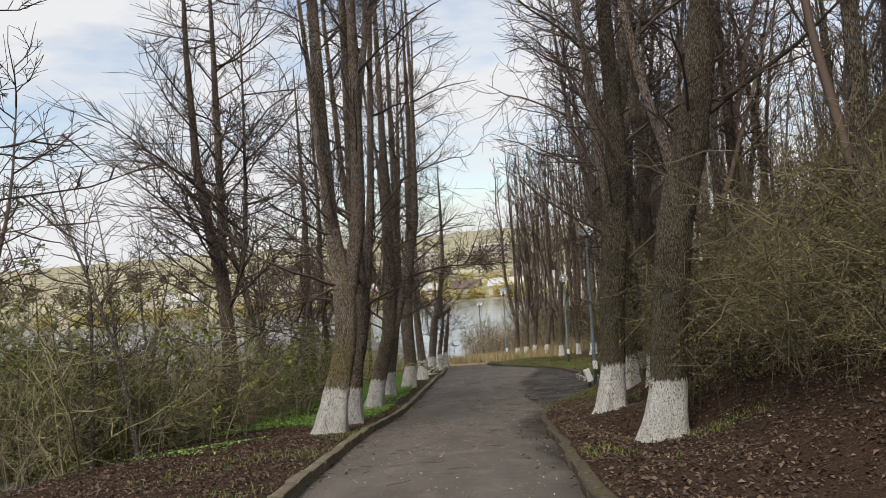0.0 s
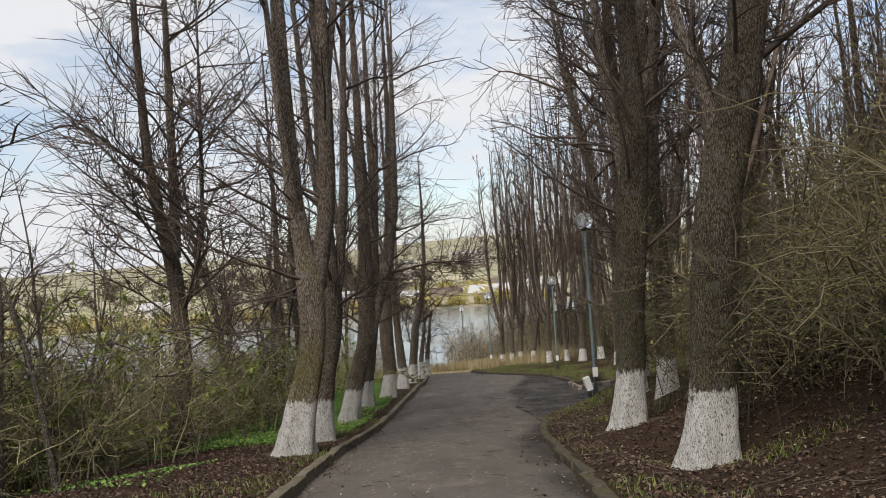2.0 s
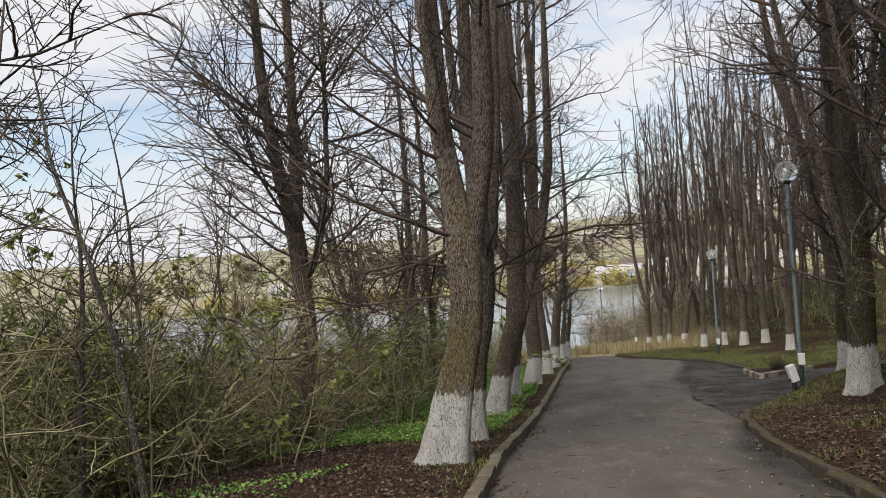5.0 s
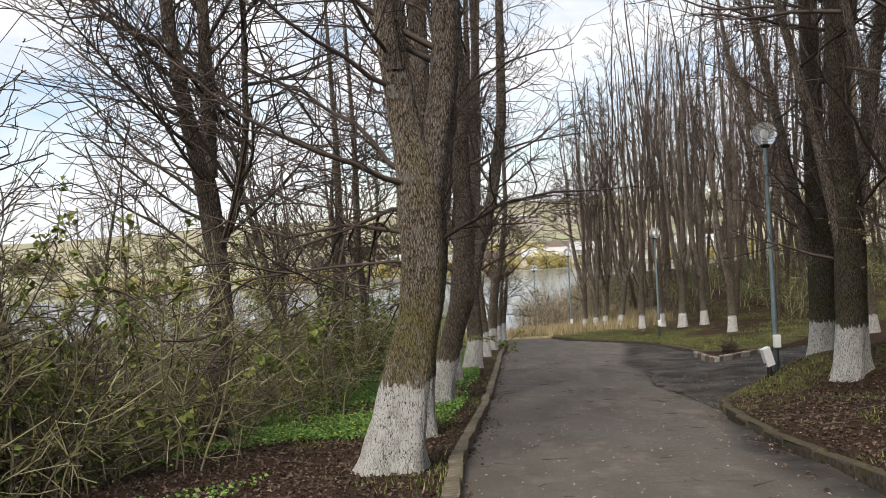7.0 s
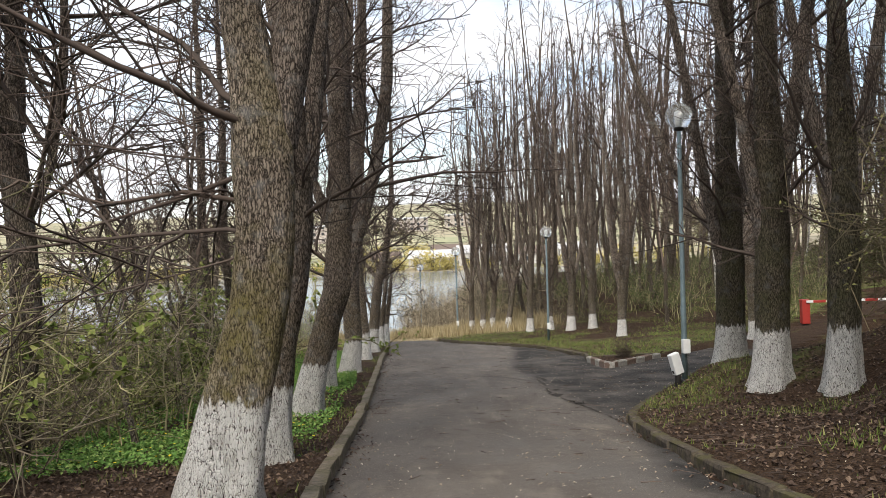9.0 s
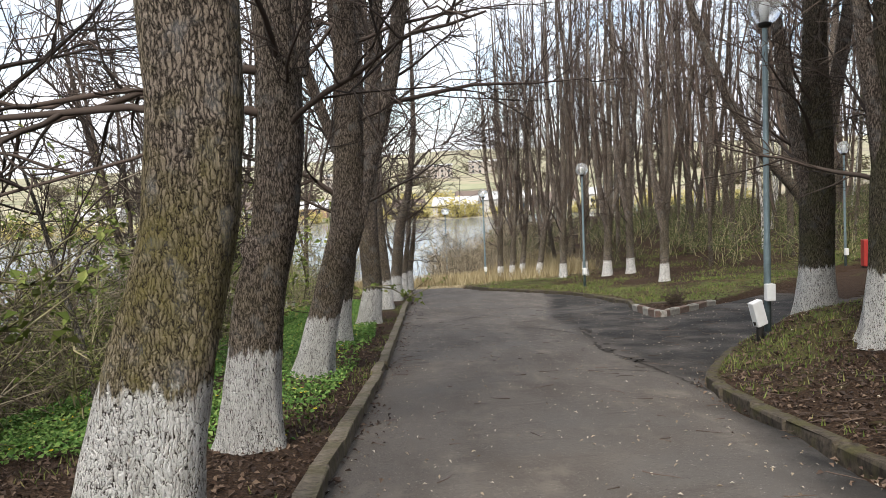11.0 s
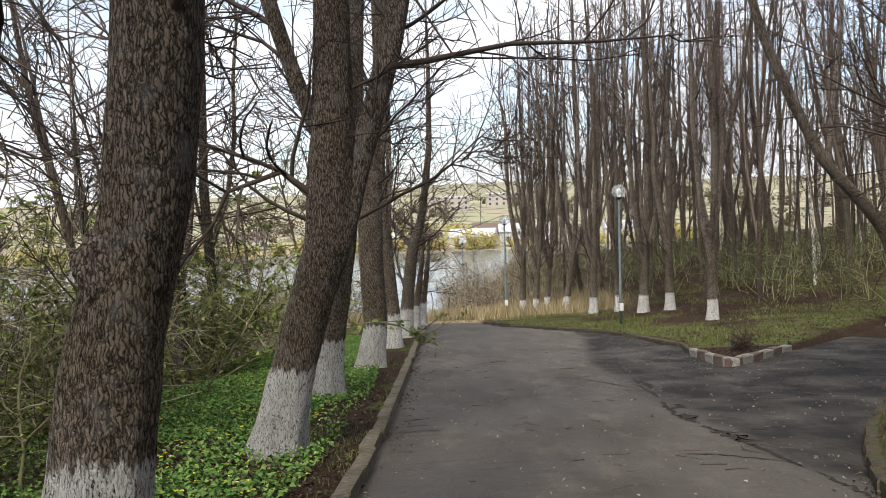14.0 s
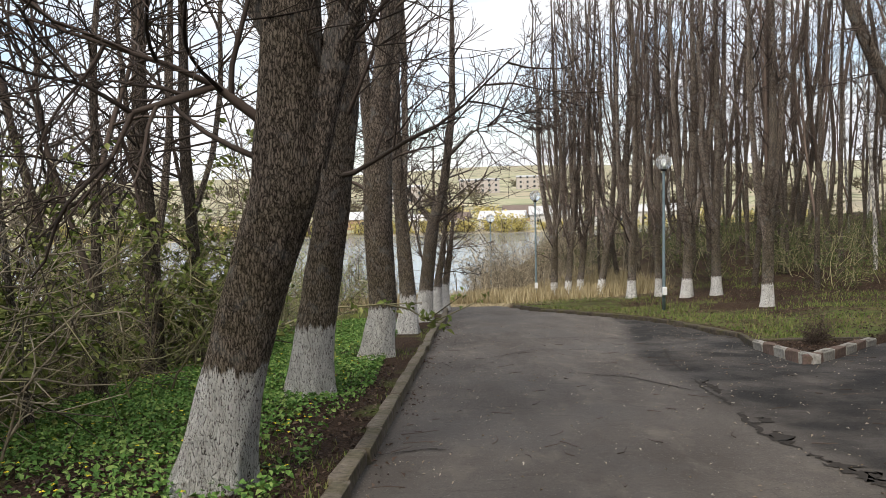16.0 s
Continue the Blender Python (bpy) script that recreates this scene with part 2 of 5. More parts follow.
def make_concrete(name, a, b, moss=0.5):
    n = Nodes(name, 0.9, 0.2)
    c = n.ramp(n.noise(16, 6), (0.3, a), (0.7, b))
    c = n.mix(n.math("MULTIPLY", n.each(), 0.5), c, n.mix(1.0, c, (0.6, 0.57, 0.53), "MULTIPLY"))
    c = n.mix(n.math("MULTIPLY", n.grey(n.noise(4.2, 5, co="Object"), 0.46, 0.62), moss), c, (0.075, 0.07, 0.025))
    n.bump(n.noise(45, 5), 0.5, 0.012)
    return n.colour(c)


M_GROUND, M_ASPHALT = make_ground(), make_asphalt()
M_KERB = make_concrete("kerb_concrete", (0.09, 0.075, 0.058), (0.28, 0.24, 0.19))
M_KERB_DARK = make_concrete("kerb_concrete_dark", (0.032, 0.026, 0.02), (0.13, 0.108, 0.084), 0.7)
M_KERB_WHITE = make_concrete("kerb_white_paint", (0.2, 0.19, 0.17), (0.44, 0.42, 0.39), 0.2)
M_KERB_RED = make_concrete("kerb_red_paint", (0.1, 0.07, 0.058), (0.2, 0.14, 0.12), 0.2)


def plain(name, col, rough=0.6, metal=0.0, spec=0.5, wear=0.25, scale=12.0):
    n = Nodes(name, rough, spec)
    n.p.inputs["Metallic"].default_value = metal
    k = n.grey(n.noise(scale, 5), 0.35, 0.7)
    n.bump(n.noise(scale * 4, 3), 0.12, 0.004)
    return n.colour(n.mix(n.math("MULTIPLY", k, wear), col, tuple(v * 0.45 for v in col)))


M_POLE = plain("lamp_pole_paint", (0.2, 0.27, 0.3), 0.5, 0.3, wear=0.5)
M_IRON = plain("dark_iron", (0.035, 0.033, 0.032), 0.6, 0.5)
# flat dark tone standing in for the shaded depth of cracks and potholes
M_CRACK = plain("crack_dark", (0.05, 0.044, 0.039), 0.95, spec=0.1)
M_SOCKET = plain("lamp_socket_white", (0.75, 0.75, 0.73), 0.5)
M_STONE = plain("rough_stone", (0.27, 0.27, 0.28), 0.85, spec=0.3, wear=0.6, scale=5)
M_WHITE = plain("white_enamel", (0.72, 0.73, 0.74), 0.45, wear=0.2)
M_RED = plain("red_paint", (0.36, 0.035, 0.028), 0.5, wear=0.3)
M_PLASTER = plain("white_plaster", (0.56, 0.54, 0.51), 0.9, scale=0.6)
M_GREYWALL = plain("grey_wall_far", (0.45, 0.4, 0.36), 0.9, scale=0.6)
M_BRICK = plain("brick_far", (0.34, 0.22, 0.16), 0.9, scale=0.6)
M_ROOF = plain("grey_roof_sheet", (0.5, 0.5, 0.5), 0.7, scale=0.5)
M_ROOF_DARK = plain("dark_roof", (0.16, 0.12, 0.1), 0.8, scale=0.5)
M_PANE = plain("far_window_glass", (0.05, 0.06, 0.07), 0.15)
M_SAND = plain("shore_sand", (0.5, 0.43, 0.32), 0.95, scale=0.3)
M_WILLOW = leaf_material("willow_yellow", (0.3, 0.25, 0.08), (0.46, 0.39, 0.13), (0.56, 0.49, 0.2))
M_FARWOOD = leaf_material("far_bare_wood", (0.07, 0.055, 0.04), (0.12, 0.1, 0.065), (0.16, 0.15, 0.075))


def make_glass():
    n = Nodes("clear_globe", 0.06, 0.5)
    n.p.inputs["Transmission Weight"].default_value = 0.85
    n.p.inputs["IOR"].default_value = 1.2
    n.p.inputs["Roughness"].default_value = 0.2
    return n.colour((0.93, 0.95, 0.96))


def make_water():
    n = Nodes("lake_water", 0.14, 0.5)
    n.bump(n.noise(0.7, 4, (1, 2.2, 1)), 0.25, 0.08)
    return n.colour((0.2, 0.22, 0.23))


M_GLOBE, M_WATER = make_glass(), make_water()

# ---- mesh helpers ----


def mesh_np(name, verts, faces, material, smooth=True):
    """A mesh from an array of corners and an array of faces with one number of corners each."""
    v, f = np.asarray(verts, np.float32), np.asarray(faces, np.int32)
    me = bpy.data.meshes.new(name)
    me.vertices.add(len(v))
    me.vertices.foreach_set("co", v.ravel())
    me.loops.add(f.size)
    me.loops.foreach_set("vertex_index", f.ravel())
    me.polygons.add(len(f))
    me.polygons.foreach_set("loop_start", np.arange(0, f.size, f.shape[1], dtype=np.int32))
    me.polygons.foreach_set("use_smooth", np.full(len(f), smooth))
    me.update(calc_edges=True)
    me.materials.append(material)
    return me


def part(name, data, parent, label="", material=None, at=None):
    """Links a mesh or a bmesh as one object under its thing."""
    if isinstance(data, bmesh.types.BMesh):
        me = bpy.data.meshes.new(name)
        data.to_mesh(me)
        data.free()
        me.materials.append(material)
        data = me
    ob = new(name, data)
    ob.parent = parent
    if at is not None:
        ob.matrix_basis = at
    return tagged(ob, label)


def thing(name, m, label, category, group="", kind=""):
    ob = tagged(new(name), label, category, group, kind)
    ob.empty_display_size = 0.2
    ob.matrix_basis = m
    return ob


def box(bm, size, at=(0, 0, 0), bevel=0.0, turn=(0, 0, 0)):
    made = bmesh.ops.create_cube(bm, size=1.0, matrix=pose(*at, *turn) @ Matrix.Diagonal((*size, 1)))
    if bevel:
        edges = {e for v in made["verts"] for e in v.link_edges}
        bmesh.ops.bevel(bm, geom=list(edges), offset=bevel, segments=2, affect="EDGES", profile=0.6)
    return bm


def lathe(bm, rings, sides=20, at=(0, 0, 0), turn=(0, 0, 0)):
    """Turns (radius, height) rings about the z axis."""
    m, prev, first = pose(*at, *turn), None, None
    for r, z in rings:
        ring = [bm.verts.new(m @ Vector((r * math.cos(a), r * math.sin(a), z))) for a in np.linspace(0, math.tau, sides, endpoint=False)]
        if prev:
            for i in range(sides):
                bm.faces.new((prev[i], prev[(i + 1) % sides], ring[(i + 1) % sides], ring[i])).smooth = True
        first, prev = first or ring, ring
    bm.faces.new(first[::-1])
    bm.faces.new(prev)
    return bm


class Tubes:
    """Gathers tapered tubes into one mesh."""

    def __init__(self):
        self.v, self.f, self.n = [], [], 0

    def add(self, pts, rad, sides=4):
        pts, rad = np.asarray(pts, float), np.asarray(rad, float)
        k = len(pts)
        tan = np.gradient(pts, axis=0)
        tan /= np.linalg.norm(tan, axis=1, keepdims=True) + 1e-9
        ref = np.array([0.31, 0.87, 0.12]) if abs(tan[:, 2]).mean() > 0.6 else np.array([0.1, 0.07, 0.99])
        a = np.cross(tan, ref)
        a /= np.linalg.norm(a, axis=1, keepdims=True) + 1e-9
        b = np.cross(tan, a)
        th = np.linspace(0, math.tau, sides, endpoint=False)
        ring = a[:, None] * np.cos(th)[None, :, None] + b[:, None] * np.sin(th)[None, :, None]
        self.v.append((pts[:, None] + ring * rad[:, None, None]).reshape(-1, 3))
        i, j = np.meshgrid(np.arange(k - 1), np.arange(sides), indexing="ij")
        j2 = (j + 1) % sides
        q = np.stack([i * sides + j, i * sides + j2, (i + 1) * sides + j2, (i + 1) * sides + j], -1).reshape(-1, 4)
        self.f.append(q + self.n)
        self.n += k * sides

    def mesh(self, name, material):
        return mesh_np(name, np.concatenate(self.v), np.concatenate(self.f), material)


class Leaves:
    """Gathers small folded leaves into one mesh of quads."""

    def __init__(self):
        self.c, self.s, self.tilt = [], [], []

    def add(self, centres, size, tilt=1.0):
        c = np.asarray(centres, float).reshape(-1, 3)
        self.c.append(c)
        self.s.append(np.broadcast_to(np.asarray(size, float), (len(c),)))
        self.tilt.append(np.full(len(c), tilt))

    def mesh(self, name, material, rng, slim=0.6, fold=0.25):
        c, s, tl = np.concatenate(self.c), np.concatenate(self.s), np.concatenate(self.tilt)
        n = len(c)
        yaw = rng.uniform(0, math.tau, n)
        nz = np.stack([rng.normal(0, 1, n) * tl, rng.normal(0, 1, n) * tl, np.ones(n)], -1)
        nz /= np.linalg.norm(nz, axis=1, keepdims=True)
        u = np.stack([np.cos(yaw), np.sin(yaw), np.zeros(n)], -1)
        u -= nz * (u * nz).sum(1, keepdims=True)
        u /= np.linalg.norm(u, axis=1, keepdims=True) + 1e-9
        w = np.cross(nz, u)
        s = s[:, None]
        v = np.stack([c - u * s * 0.5, c - w * s * slim * 0.5 + nz * s * fold, c + u * s * 0.5, c + w * s * slim * 0.5 + nz * s * fold], 1).reshape(-1, 3)
        i = np.arange(n)[:, None] * 4
        f = np.concatenate([np.concatenate([i, i + 1, i + 2], 1), np.concatenate([i, i + 2, i + 3], 1)])
        return mesh_np(name, v, f, material, False)


# ---- the plan ----
PROFILE_Y = [-60, -10, 0, 5, 9, 13, 16.7, 21, 24, 29, 31, 35, 42, 48, 54, 60, 68, 80, 100, 112]
PROFILE_Z = [7.6, 1.45, 0.12, -0.55, -1.08, -1.6, -2.12, -2.72, -3.05, -3.5, -3.65, -4.0, -4.6, -5.1, -5.7, -6.4, -7.6, -9.8, -13.6, -15.0]
WATER_Z = -12.6
LEFT_EDGE = [(-1.42, -50), (-1.45, 0), (-1.49, 8.5), (-1.51, 17.5), (-1.25, 22.3), (-1.08, 24.5), (-0.78, 29.4), (-0.3, 38.5), (0.0, 42.0), (0.22, 48.0), (0.35, 51.5)]
LAWN_EDGE = [(2.45, 51.0), (2.6, 48.9), (3.1, 46.2), (4.0, 44.4), (4.9, 42.0), (5.45, 40.4), (5.65, 38.2), (5.8, 35.5), (5.36, 33.6), (5.2, 31.0), (8.1, 34.0), (12.0, 38.0), (26.0, 52.0)]
BRANCH_EDGE = [(30.0, 51.0), (12.0, 33.3), (8.0, 29.5), (5.9, 27.1), (5.1, 26.1), (4.1, 24.75), (3.15, 23.1), (2.8, 22.3)]
RIGHT_EDGE = [(2.62, 21.4), (2.3, 19.2), (2.05, 17.4), (1.8, 13.6), (1.6, 10.6), (1.36, 7.3), (1.2, 3.0), (1.1, -50)]
ROAD = np.array(LEFT_EDGE + LAWN_EDGE + BRANCH_EDGE + RIGHT_EDGE)


def road_z(y):
    return np.interp(y, PROFILE_Y, PROFILE_Z)


def road_distance(x, y):
    """Metres outside the asphalt's edge (inside: minus)."""
    x, y = np.asarray(x, float), np.asarray(y, float)
    best, odd = np.full(x.shape, 1e9), np.zeros(x.shape, bool)
    for (ax, ay), (bx, by) in zip(ROAD, np.roll(ROAD, -1, 0)):
        t = np.clip(((x - ax) * (bx - ax) + (y - ay) * (by - ay)) / ((bx - ax) ** 2 + (by - ay) ** 2), 0, 1)
        best = np.minimum(best, np.hypot(x - ax - t * (bx - ax), y - ay - t * (by - ay)))
        if ay != by:
            odd ^= ((ay > y) != (by > y)) & (x < ax + (y - ay) * (bx - ax) / (by - ay))
    return np.where(odd, -best, best)


def wave(x, y):
    return 0.5 * np.sin(x * 0.9 + 1.3 * np.sin(y * 0.6)) + 0.5 * np.sin(y * 1.1 + 1.7 * np.sin(x * 0.7 + 2))


def on_bank(x, y):
    """The wooded bank between the road and the side road."""
    return (x > 0.5) & (y < np.interp(x, [2, 5, 8, 30], [24.5, 27, 30, 51]))


def land(x, y, sd=None):
    """The height of the ground."""
    x, y = np.asarray(x, float), np.asarray(y, float)
    sd = road_distance(x, y) if sd is None else sd
    out = np.clip(sd, 0, None)
    base = road_z(y)
    # to the right of the road's end the wood stands on level ground
    level = np.clip((x - 4.0) / 7.0, 0, 1)
    base = base + level * np.maximum(0, np.maximum(base, -4.9 - 0.012 * (y - 46)) - base)
    kerb = np.interp(sd, [-0.02, 0.12], [-0.09, 0.09])
    bank = np.interp(out, [0, 0.6, 2.0, 12.0, 40.0], [0, 0.05, 0.28, 4.6, 13.0])
    bank = bank - 0.3 * np.interp(out, [0.5, 1.2, 2.6, 4.5], [0, 1, 1, 0]) * np.interp(y, [9, 11, 13, 14.5], [0.6, 1, 1, 0])
    bank = bank + 0.38 * np.exp(-((x - 5.5) ** 2 + (y - 24.4) ** 2) / 3.6) * np.clip(out / 0.8, 0, 1) - 0.42 * np.exp(-((x - 5.7) ** 2 + (y - 20.4) ** 2) / 2.2)
    left = -np.interp(out, [0, 2.5, 4.5, 8, 14, 26, 60, 120], [0, 0.0, 0.15, 1.4, 4.6, 9.0, 13.5, 16.0])
    lawn = np.interp(x, [8, 20, 60], [0, 0.5, 3.0])
    side = np.where(on_bank(x, y), bank, np.where(x < 0.5 + 0.02 * y, left, lawn))
    near = base + kerb + side + np.where(sd > 0.3, 0.035 * wave(x * 1.7, y * 1.7), 0) * np.clip(out, 0, 1)
    near = np.maximum(near, -16.0)
    shore = np.where(x > 4, np.interp(y, [95, 150], [0, 1]) * level, 0)
    near = near * (1 - shore) - 16.0 * shore
    far = np.interp(y, [200, 246, 252, 300, 400, 600, 1000, 1600, 2500, 4200], [-16, -13.5, -12.3, -10.5, -7.0, 0, 14, 33, 58, 66])
    far = far + np.interp(y, [300, 900, 2500], [0, 3, 12]) * np.sin(x * 0.0021 + 0.8) + np.interp(y, [300, 1500], [0, 4]) * np.sin(x * 0.007)
    return np.where(y > 200, far, np.where(y > np.where(x > 4, 150, 112), -16.0, near))


def spread(lo, hi, step, out_lo, out_hi, grow=1.16):
    """Grid lines, close between lo and hi and wider towards the ends."""
    mid, s = list(np.arange(lo, hi + 1e-6, step)), step
    up, down = [mid[-1]], [mid[0]]
    while up[-1] < out_hi:
        s *= grow
        up.append(up[-1] + s)
    s = step
    while down[-1] > out_lo:
        s *= grow
        down.append(down[-1] - s)
    return np.array(down[:0:-1] + mid + up[1:])


# ---- ground, road and water ----


def build_ground():
    xs, ys = spread(-3.2, 9.0, 0.13, -2600, 2600), spread(3.0, 52.0, 0.16, -70, 4200, 1.09)
    gx, gy = np.meshgrid(xs, ys)
    sd = road_distance(gx, gy)
    gz = land(gx, gy, sd)
    v = np.stack([gx, gy, gz], -1).reshape(-1, 3)
    ny, nx = gx.shape
    i, j = np.meshgrid(np.arange(ny - 1), np.arange(nx - 1), indexing="ij")
    f = np.stack([i * nx + j, i * nx + j + 1, (i + 1) * nx + j + 1, (i + 1) * nx + j], -1).reshape(-1, 4)
    me = mesh_np("ground", v, f, M_GROUND)
    left = gx < 0.5 + 0.02 * gy
    lawn = ~left & ~on_bank(gx, gy)
    w = 0.5 + 0.5 * wave(gx * 0.6, gy * 0.6)
    grass = np.where(lawn, np.interp(sd, [0, 0.4, 2.5, 4, 16], [0.25, 0.62, 0.5, 0.3, 0.3]), 0)
    grass = np.where(left, np.interp(gy, [8, 20, 26, 40], [0.12, 0.2, 0.5, 0.5]) * np.interp(sd, [0, 0.5, 1.0, 3, 9, 20], [0.9, 0.5, 0.35, 0.9, 0.9, 0.5]) + 0.1 * w, grass)
    grass = np.where(on_bank(gx, gy), np.interp(sd, [0, 0.5, 2.5, 9], [0.4, 0.4, 0.42, 0.15]) * np.interp(gy, [10, 17, 20, 23], [0.3, 0.4, 0.55, 1.1]), grass)
    grass = np.where((gx > 5.0) & (gx < 7.5) & (gy < 33.8) & lawn, 0, grass)
    dry = np.where(gy > 49.5, 1, 0) * np.interp(gy, [49.5, 51], [0, 1]) * np.interp(gx, [-12, -3, 6, 11], [0, 1, 1, 0]) * np.interp(gy, [60, 90], [1, 0.4])
    field = np.where(gy > 150, 1.0, 0.0)
    col = np.stack([grass, field, dry, np.ones_like(dry)], -1).reshape(-1, 4).astype(np.float32)
    me.color_attributes.new("cover", "FLOAT_COLOR", "POINT").data.foreach_set("color", col.ravel())
    tagged(new("ground", me), "leaf-strewn woodland ground with grass and far fields", "ground", kind="structure")


def build_road():
    ys = np.concatenate([np.arange(-50, 4, 1.5), np.arange(4, 53, 0.25)])
    xs = np.arange(-2.0, 30.0, 0.25)
    gx, gy = np.meshgrid(xs, ys)
    # columns slide so that the outer two follow the left edge
    le = np.interp(gy, [p[1] for p in LEFT_EDGE], [p[0] for p in LEFT_EDGE])
    gx = gx + 2.0 + le - 0.03
    sd = road_distance(gx, gy)
    gz = road_z(gy) + 0.02 * np.clip(-sd, 0, 1.2) + 0.006 * wave(gx * 2.3, gy * 1.9)
    v = np.stack([gx, gy, gz], -1).reshape(-1, 3)
    ny, nx = gx.shape
    i, j = np.meshgrid(np.arange(ny - 1), np.arange(nx - 1), indexing="ij")
    keep = (np.minimum(np.minimum(sd[:-1, :-1], sd[1:, :-1]), np.minimum(sd[:-1, 1:], sd[1:, 1:])) < 0.0)
    f = np.stack([i * nx + j, i * nx + j + 1, (i + 1) * nx + j + 1, (i + 1) * nx + j], -1)[keep]
    used, idx = np.unique(f, return_inverse=True)
    v = v[used]
    # outside the edge the sheet dips under kerb and soil
    d = road_distance(v[:, 0], v[:, 1])
    v[:, 2] -= np.interp(d, [0.02, 0.12], [0, 0.12])
    me = mesh_np("road", v, idx.reshape(f.shape), M_ASPHALT)
    seam = np.interp(v[:, 1], [0, 17, 21.9, 25, 28.8, 32.6, 38, 44], [1.0, 1.5, 2.7, 2.75, 2.85, 3.0, 4.1, 5.0])
    old = np.interp(v[:, 0] - seam, [-0.15, 0.15], [0, 1]) * np.interp(v[:, 1], [6, 14], [0.5, 1])
    col = np.stack([old, old, old, np.ones_like(old)], -1).astype(np.float32)
    me.color_attributes.new("older", "FLOAT_COLOR", "POINT").data.foreach_set("color", col.ravel())
    tagged(new("road", me), "worn grey asphalt park road with a side road", "road", kind="structure")


def ribbon(points, width, rng, lift=0.006, jag=0.5):
    """A ragged flat strip that lies on the road."""
    pts = np.array(points, float)
    t = np.linspace(0, len(pts) - 1, (len(pts) - 1) * 14 + 1)
    x, y = np.interp(t, range(len(pts)), pts[:, 0]), np.interp(t, range(len(pts)), pts[:, 1])
    x = x + rng.normal(0, width * 1.1, len(t))
    y = y + rng.normal(0, width * 1.1, len(t))
    dx, dy = np.gradient(x), np.gradient(y)
    ln = np.hypot(dx, dy) + 1e-6
    w = width * (1 - jag + 2 * jag * rng.uniform(0, 1, len(t))) * np.minimum(1, np.minimum(np.arange(len(t)), np.arange(len(t))[::-1]) / 4 + 0.05)
    a = np.stack([x - dy / ln * w, y + dx / ln * w], -1)
    b = np.stack([x + dy / ln * w, y - dx / ln * w], -1)
    v = np.concatenate([a, b])
    sd = road_distance(v[:, 0], v[:, 1])
    z = road_z(v[:, 1]) + 0.02 * np.clip(-sd, 0, 1.2) + 0.006 * wave(v[:, 0] * 2.3, v[:, 1] * 1.9) + lift
    n = len(t)
    k = np.arange(n - 1)
    return np.column_stack([v, z]), np.stack([k, k + n, k + n + 1, k + 1], -1)


def build_cracks():
    rng = np.random.RandomState(5)
    lines = [([(2.68, 21.6), (2.7, 22.4), (2.72, 23.1)], 0.018), ([(2.7, 23.25), (2.7, 24.2), (2.64, 25.0), (2.62, 25.5)], 0.022), ([(2.61, 25.62), (2.6, 26.4), (2.79, 27.5)], 0.028),
             ([(2.82, 27.7), (2.94, 28.8), (3.05, 29.9)], 0.018), ([(3.12, 30.3), (3.31, 31.6), (3.6, 33.0), (3.83, 34.0)], 0.014),
             ([(2.7, 23.5), (2.2, 24.0), (1.9, 24.1)], 0.012), ([(2.85, 28.8), (2.3, 30.2), (1.6, 30.8)], 0.014),
             ([(5.2, 24.0 + 3.2), (5.0, 28.6), (5.8, 30.0)], 0.014), ([(0.6, 33.0), (1.5, 34.2), (2.6, 33.7)], 0.012),
             ([(-1.1, 26.0), (-0.5, 26.2), (-0.3, 26.1)], 0.01), ([(3.6, 35.5), (2.4, 36.4), (1.1, 36.2)], 0.014),
             ([(6.4, 29.4), (7.2, 30.8), (7.0, 32.2)], 0.013),
             # potholes: wide flat patches with the holes' shade put into the colour
             ([(3.13, 29.6), (3.08, 29.1), (3.02, 28.6)], 0.042), ([(2.86, 27.1), (2.8, 26.75)], 0.045), ([(2.72, 26.3), (2.62, 25.9)], 0.055), ([(2.62, 25.15), (2.68, 24.8), (2.75, 24.5)], 0.05)]
    for pts, w in lines:
        v, f = ribbon(pts, w, rng)
        tagged(new("road_crack", mesh_np("road_crack", v, f, M_CRACK)), "flat dark mark of cracks and potholes in the worn asphalt", "crack", "cracks in the asphalt", "structure")


def build_water():
    bm = bmesh.new()
    bmesh.ops.create_grid(bm, x_segments=8, y_segments=4, size=1.0, matrix=pose(0, 180, WATER_Z) @ Matrix.Diagonal((2400, 90, 1, 1)))
    me = bpy.data.meshes.new("water")
    bm.to_mesh(me)
    bm.free()
    me.materials.append(M_WATER)
    tagged(new("water", me), "pale still lake water below the wood", "water", kind="structure")


build_ground()
build_road()
build_cracks()
build_water()

# ---- trees ----


def grow(rng, p, d, length, n, wob=0.12, lift=0.0):
    """A wandering line from p along d; lift bends it up (or down)."""
    pts, d = [np.array(p, float)], np.array(d, float)
    d /= np.linalg.norm(d)
    for _ in range(n):
        d = d + rng.normal(0, wob, 3) + np.array([0, 0, lift])
        d /= np.linalg.norm(d)
        pts.append(pts[-1] + d * length / n)
    return np.array(pts)


def along(pts, t):
    k = t * (len(pts) - 1)
    i = min(int(k), len(pts) - 2)
    return pts[i] + (pts[i + 1] - pts[i]) * (k - i), (pts[i + 1] - pts[i]) / (np.linalg.norm(pts[i + 1] - pts[i]) + 1e-9)


def sideways(rng, d, angle, flat=0.0):
    """A direction at that angle (degrees) from d, turned about it by chance; flat keeps it near the level."""
    a = rng.normal(0, 1, 3)
    a[2] *= 1 - flat
    a -= d * (a @ d)
    a /= np.linalg.norm(a) + 1e-9
    return d * math.cos(radians(angle)) + a * math.sin(radians(angle))


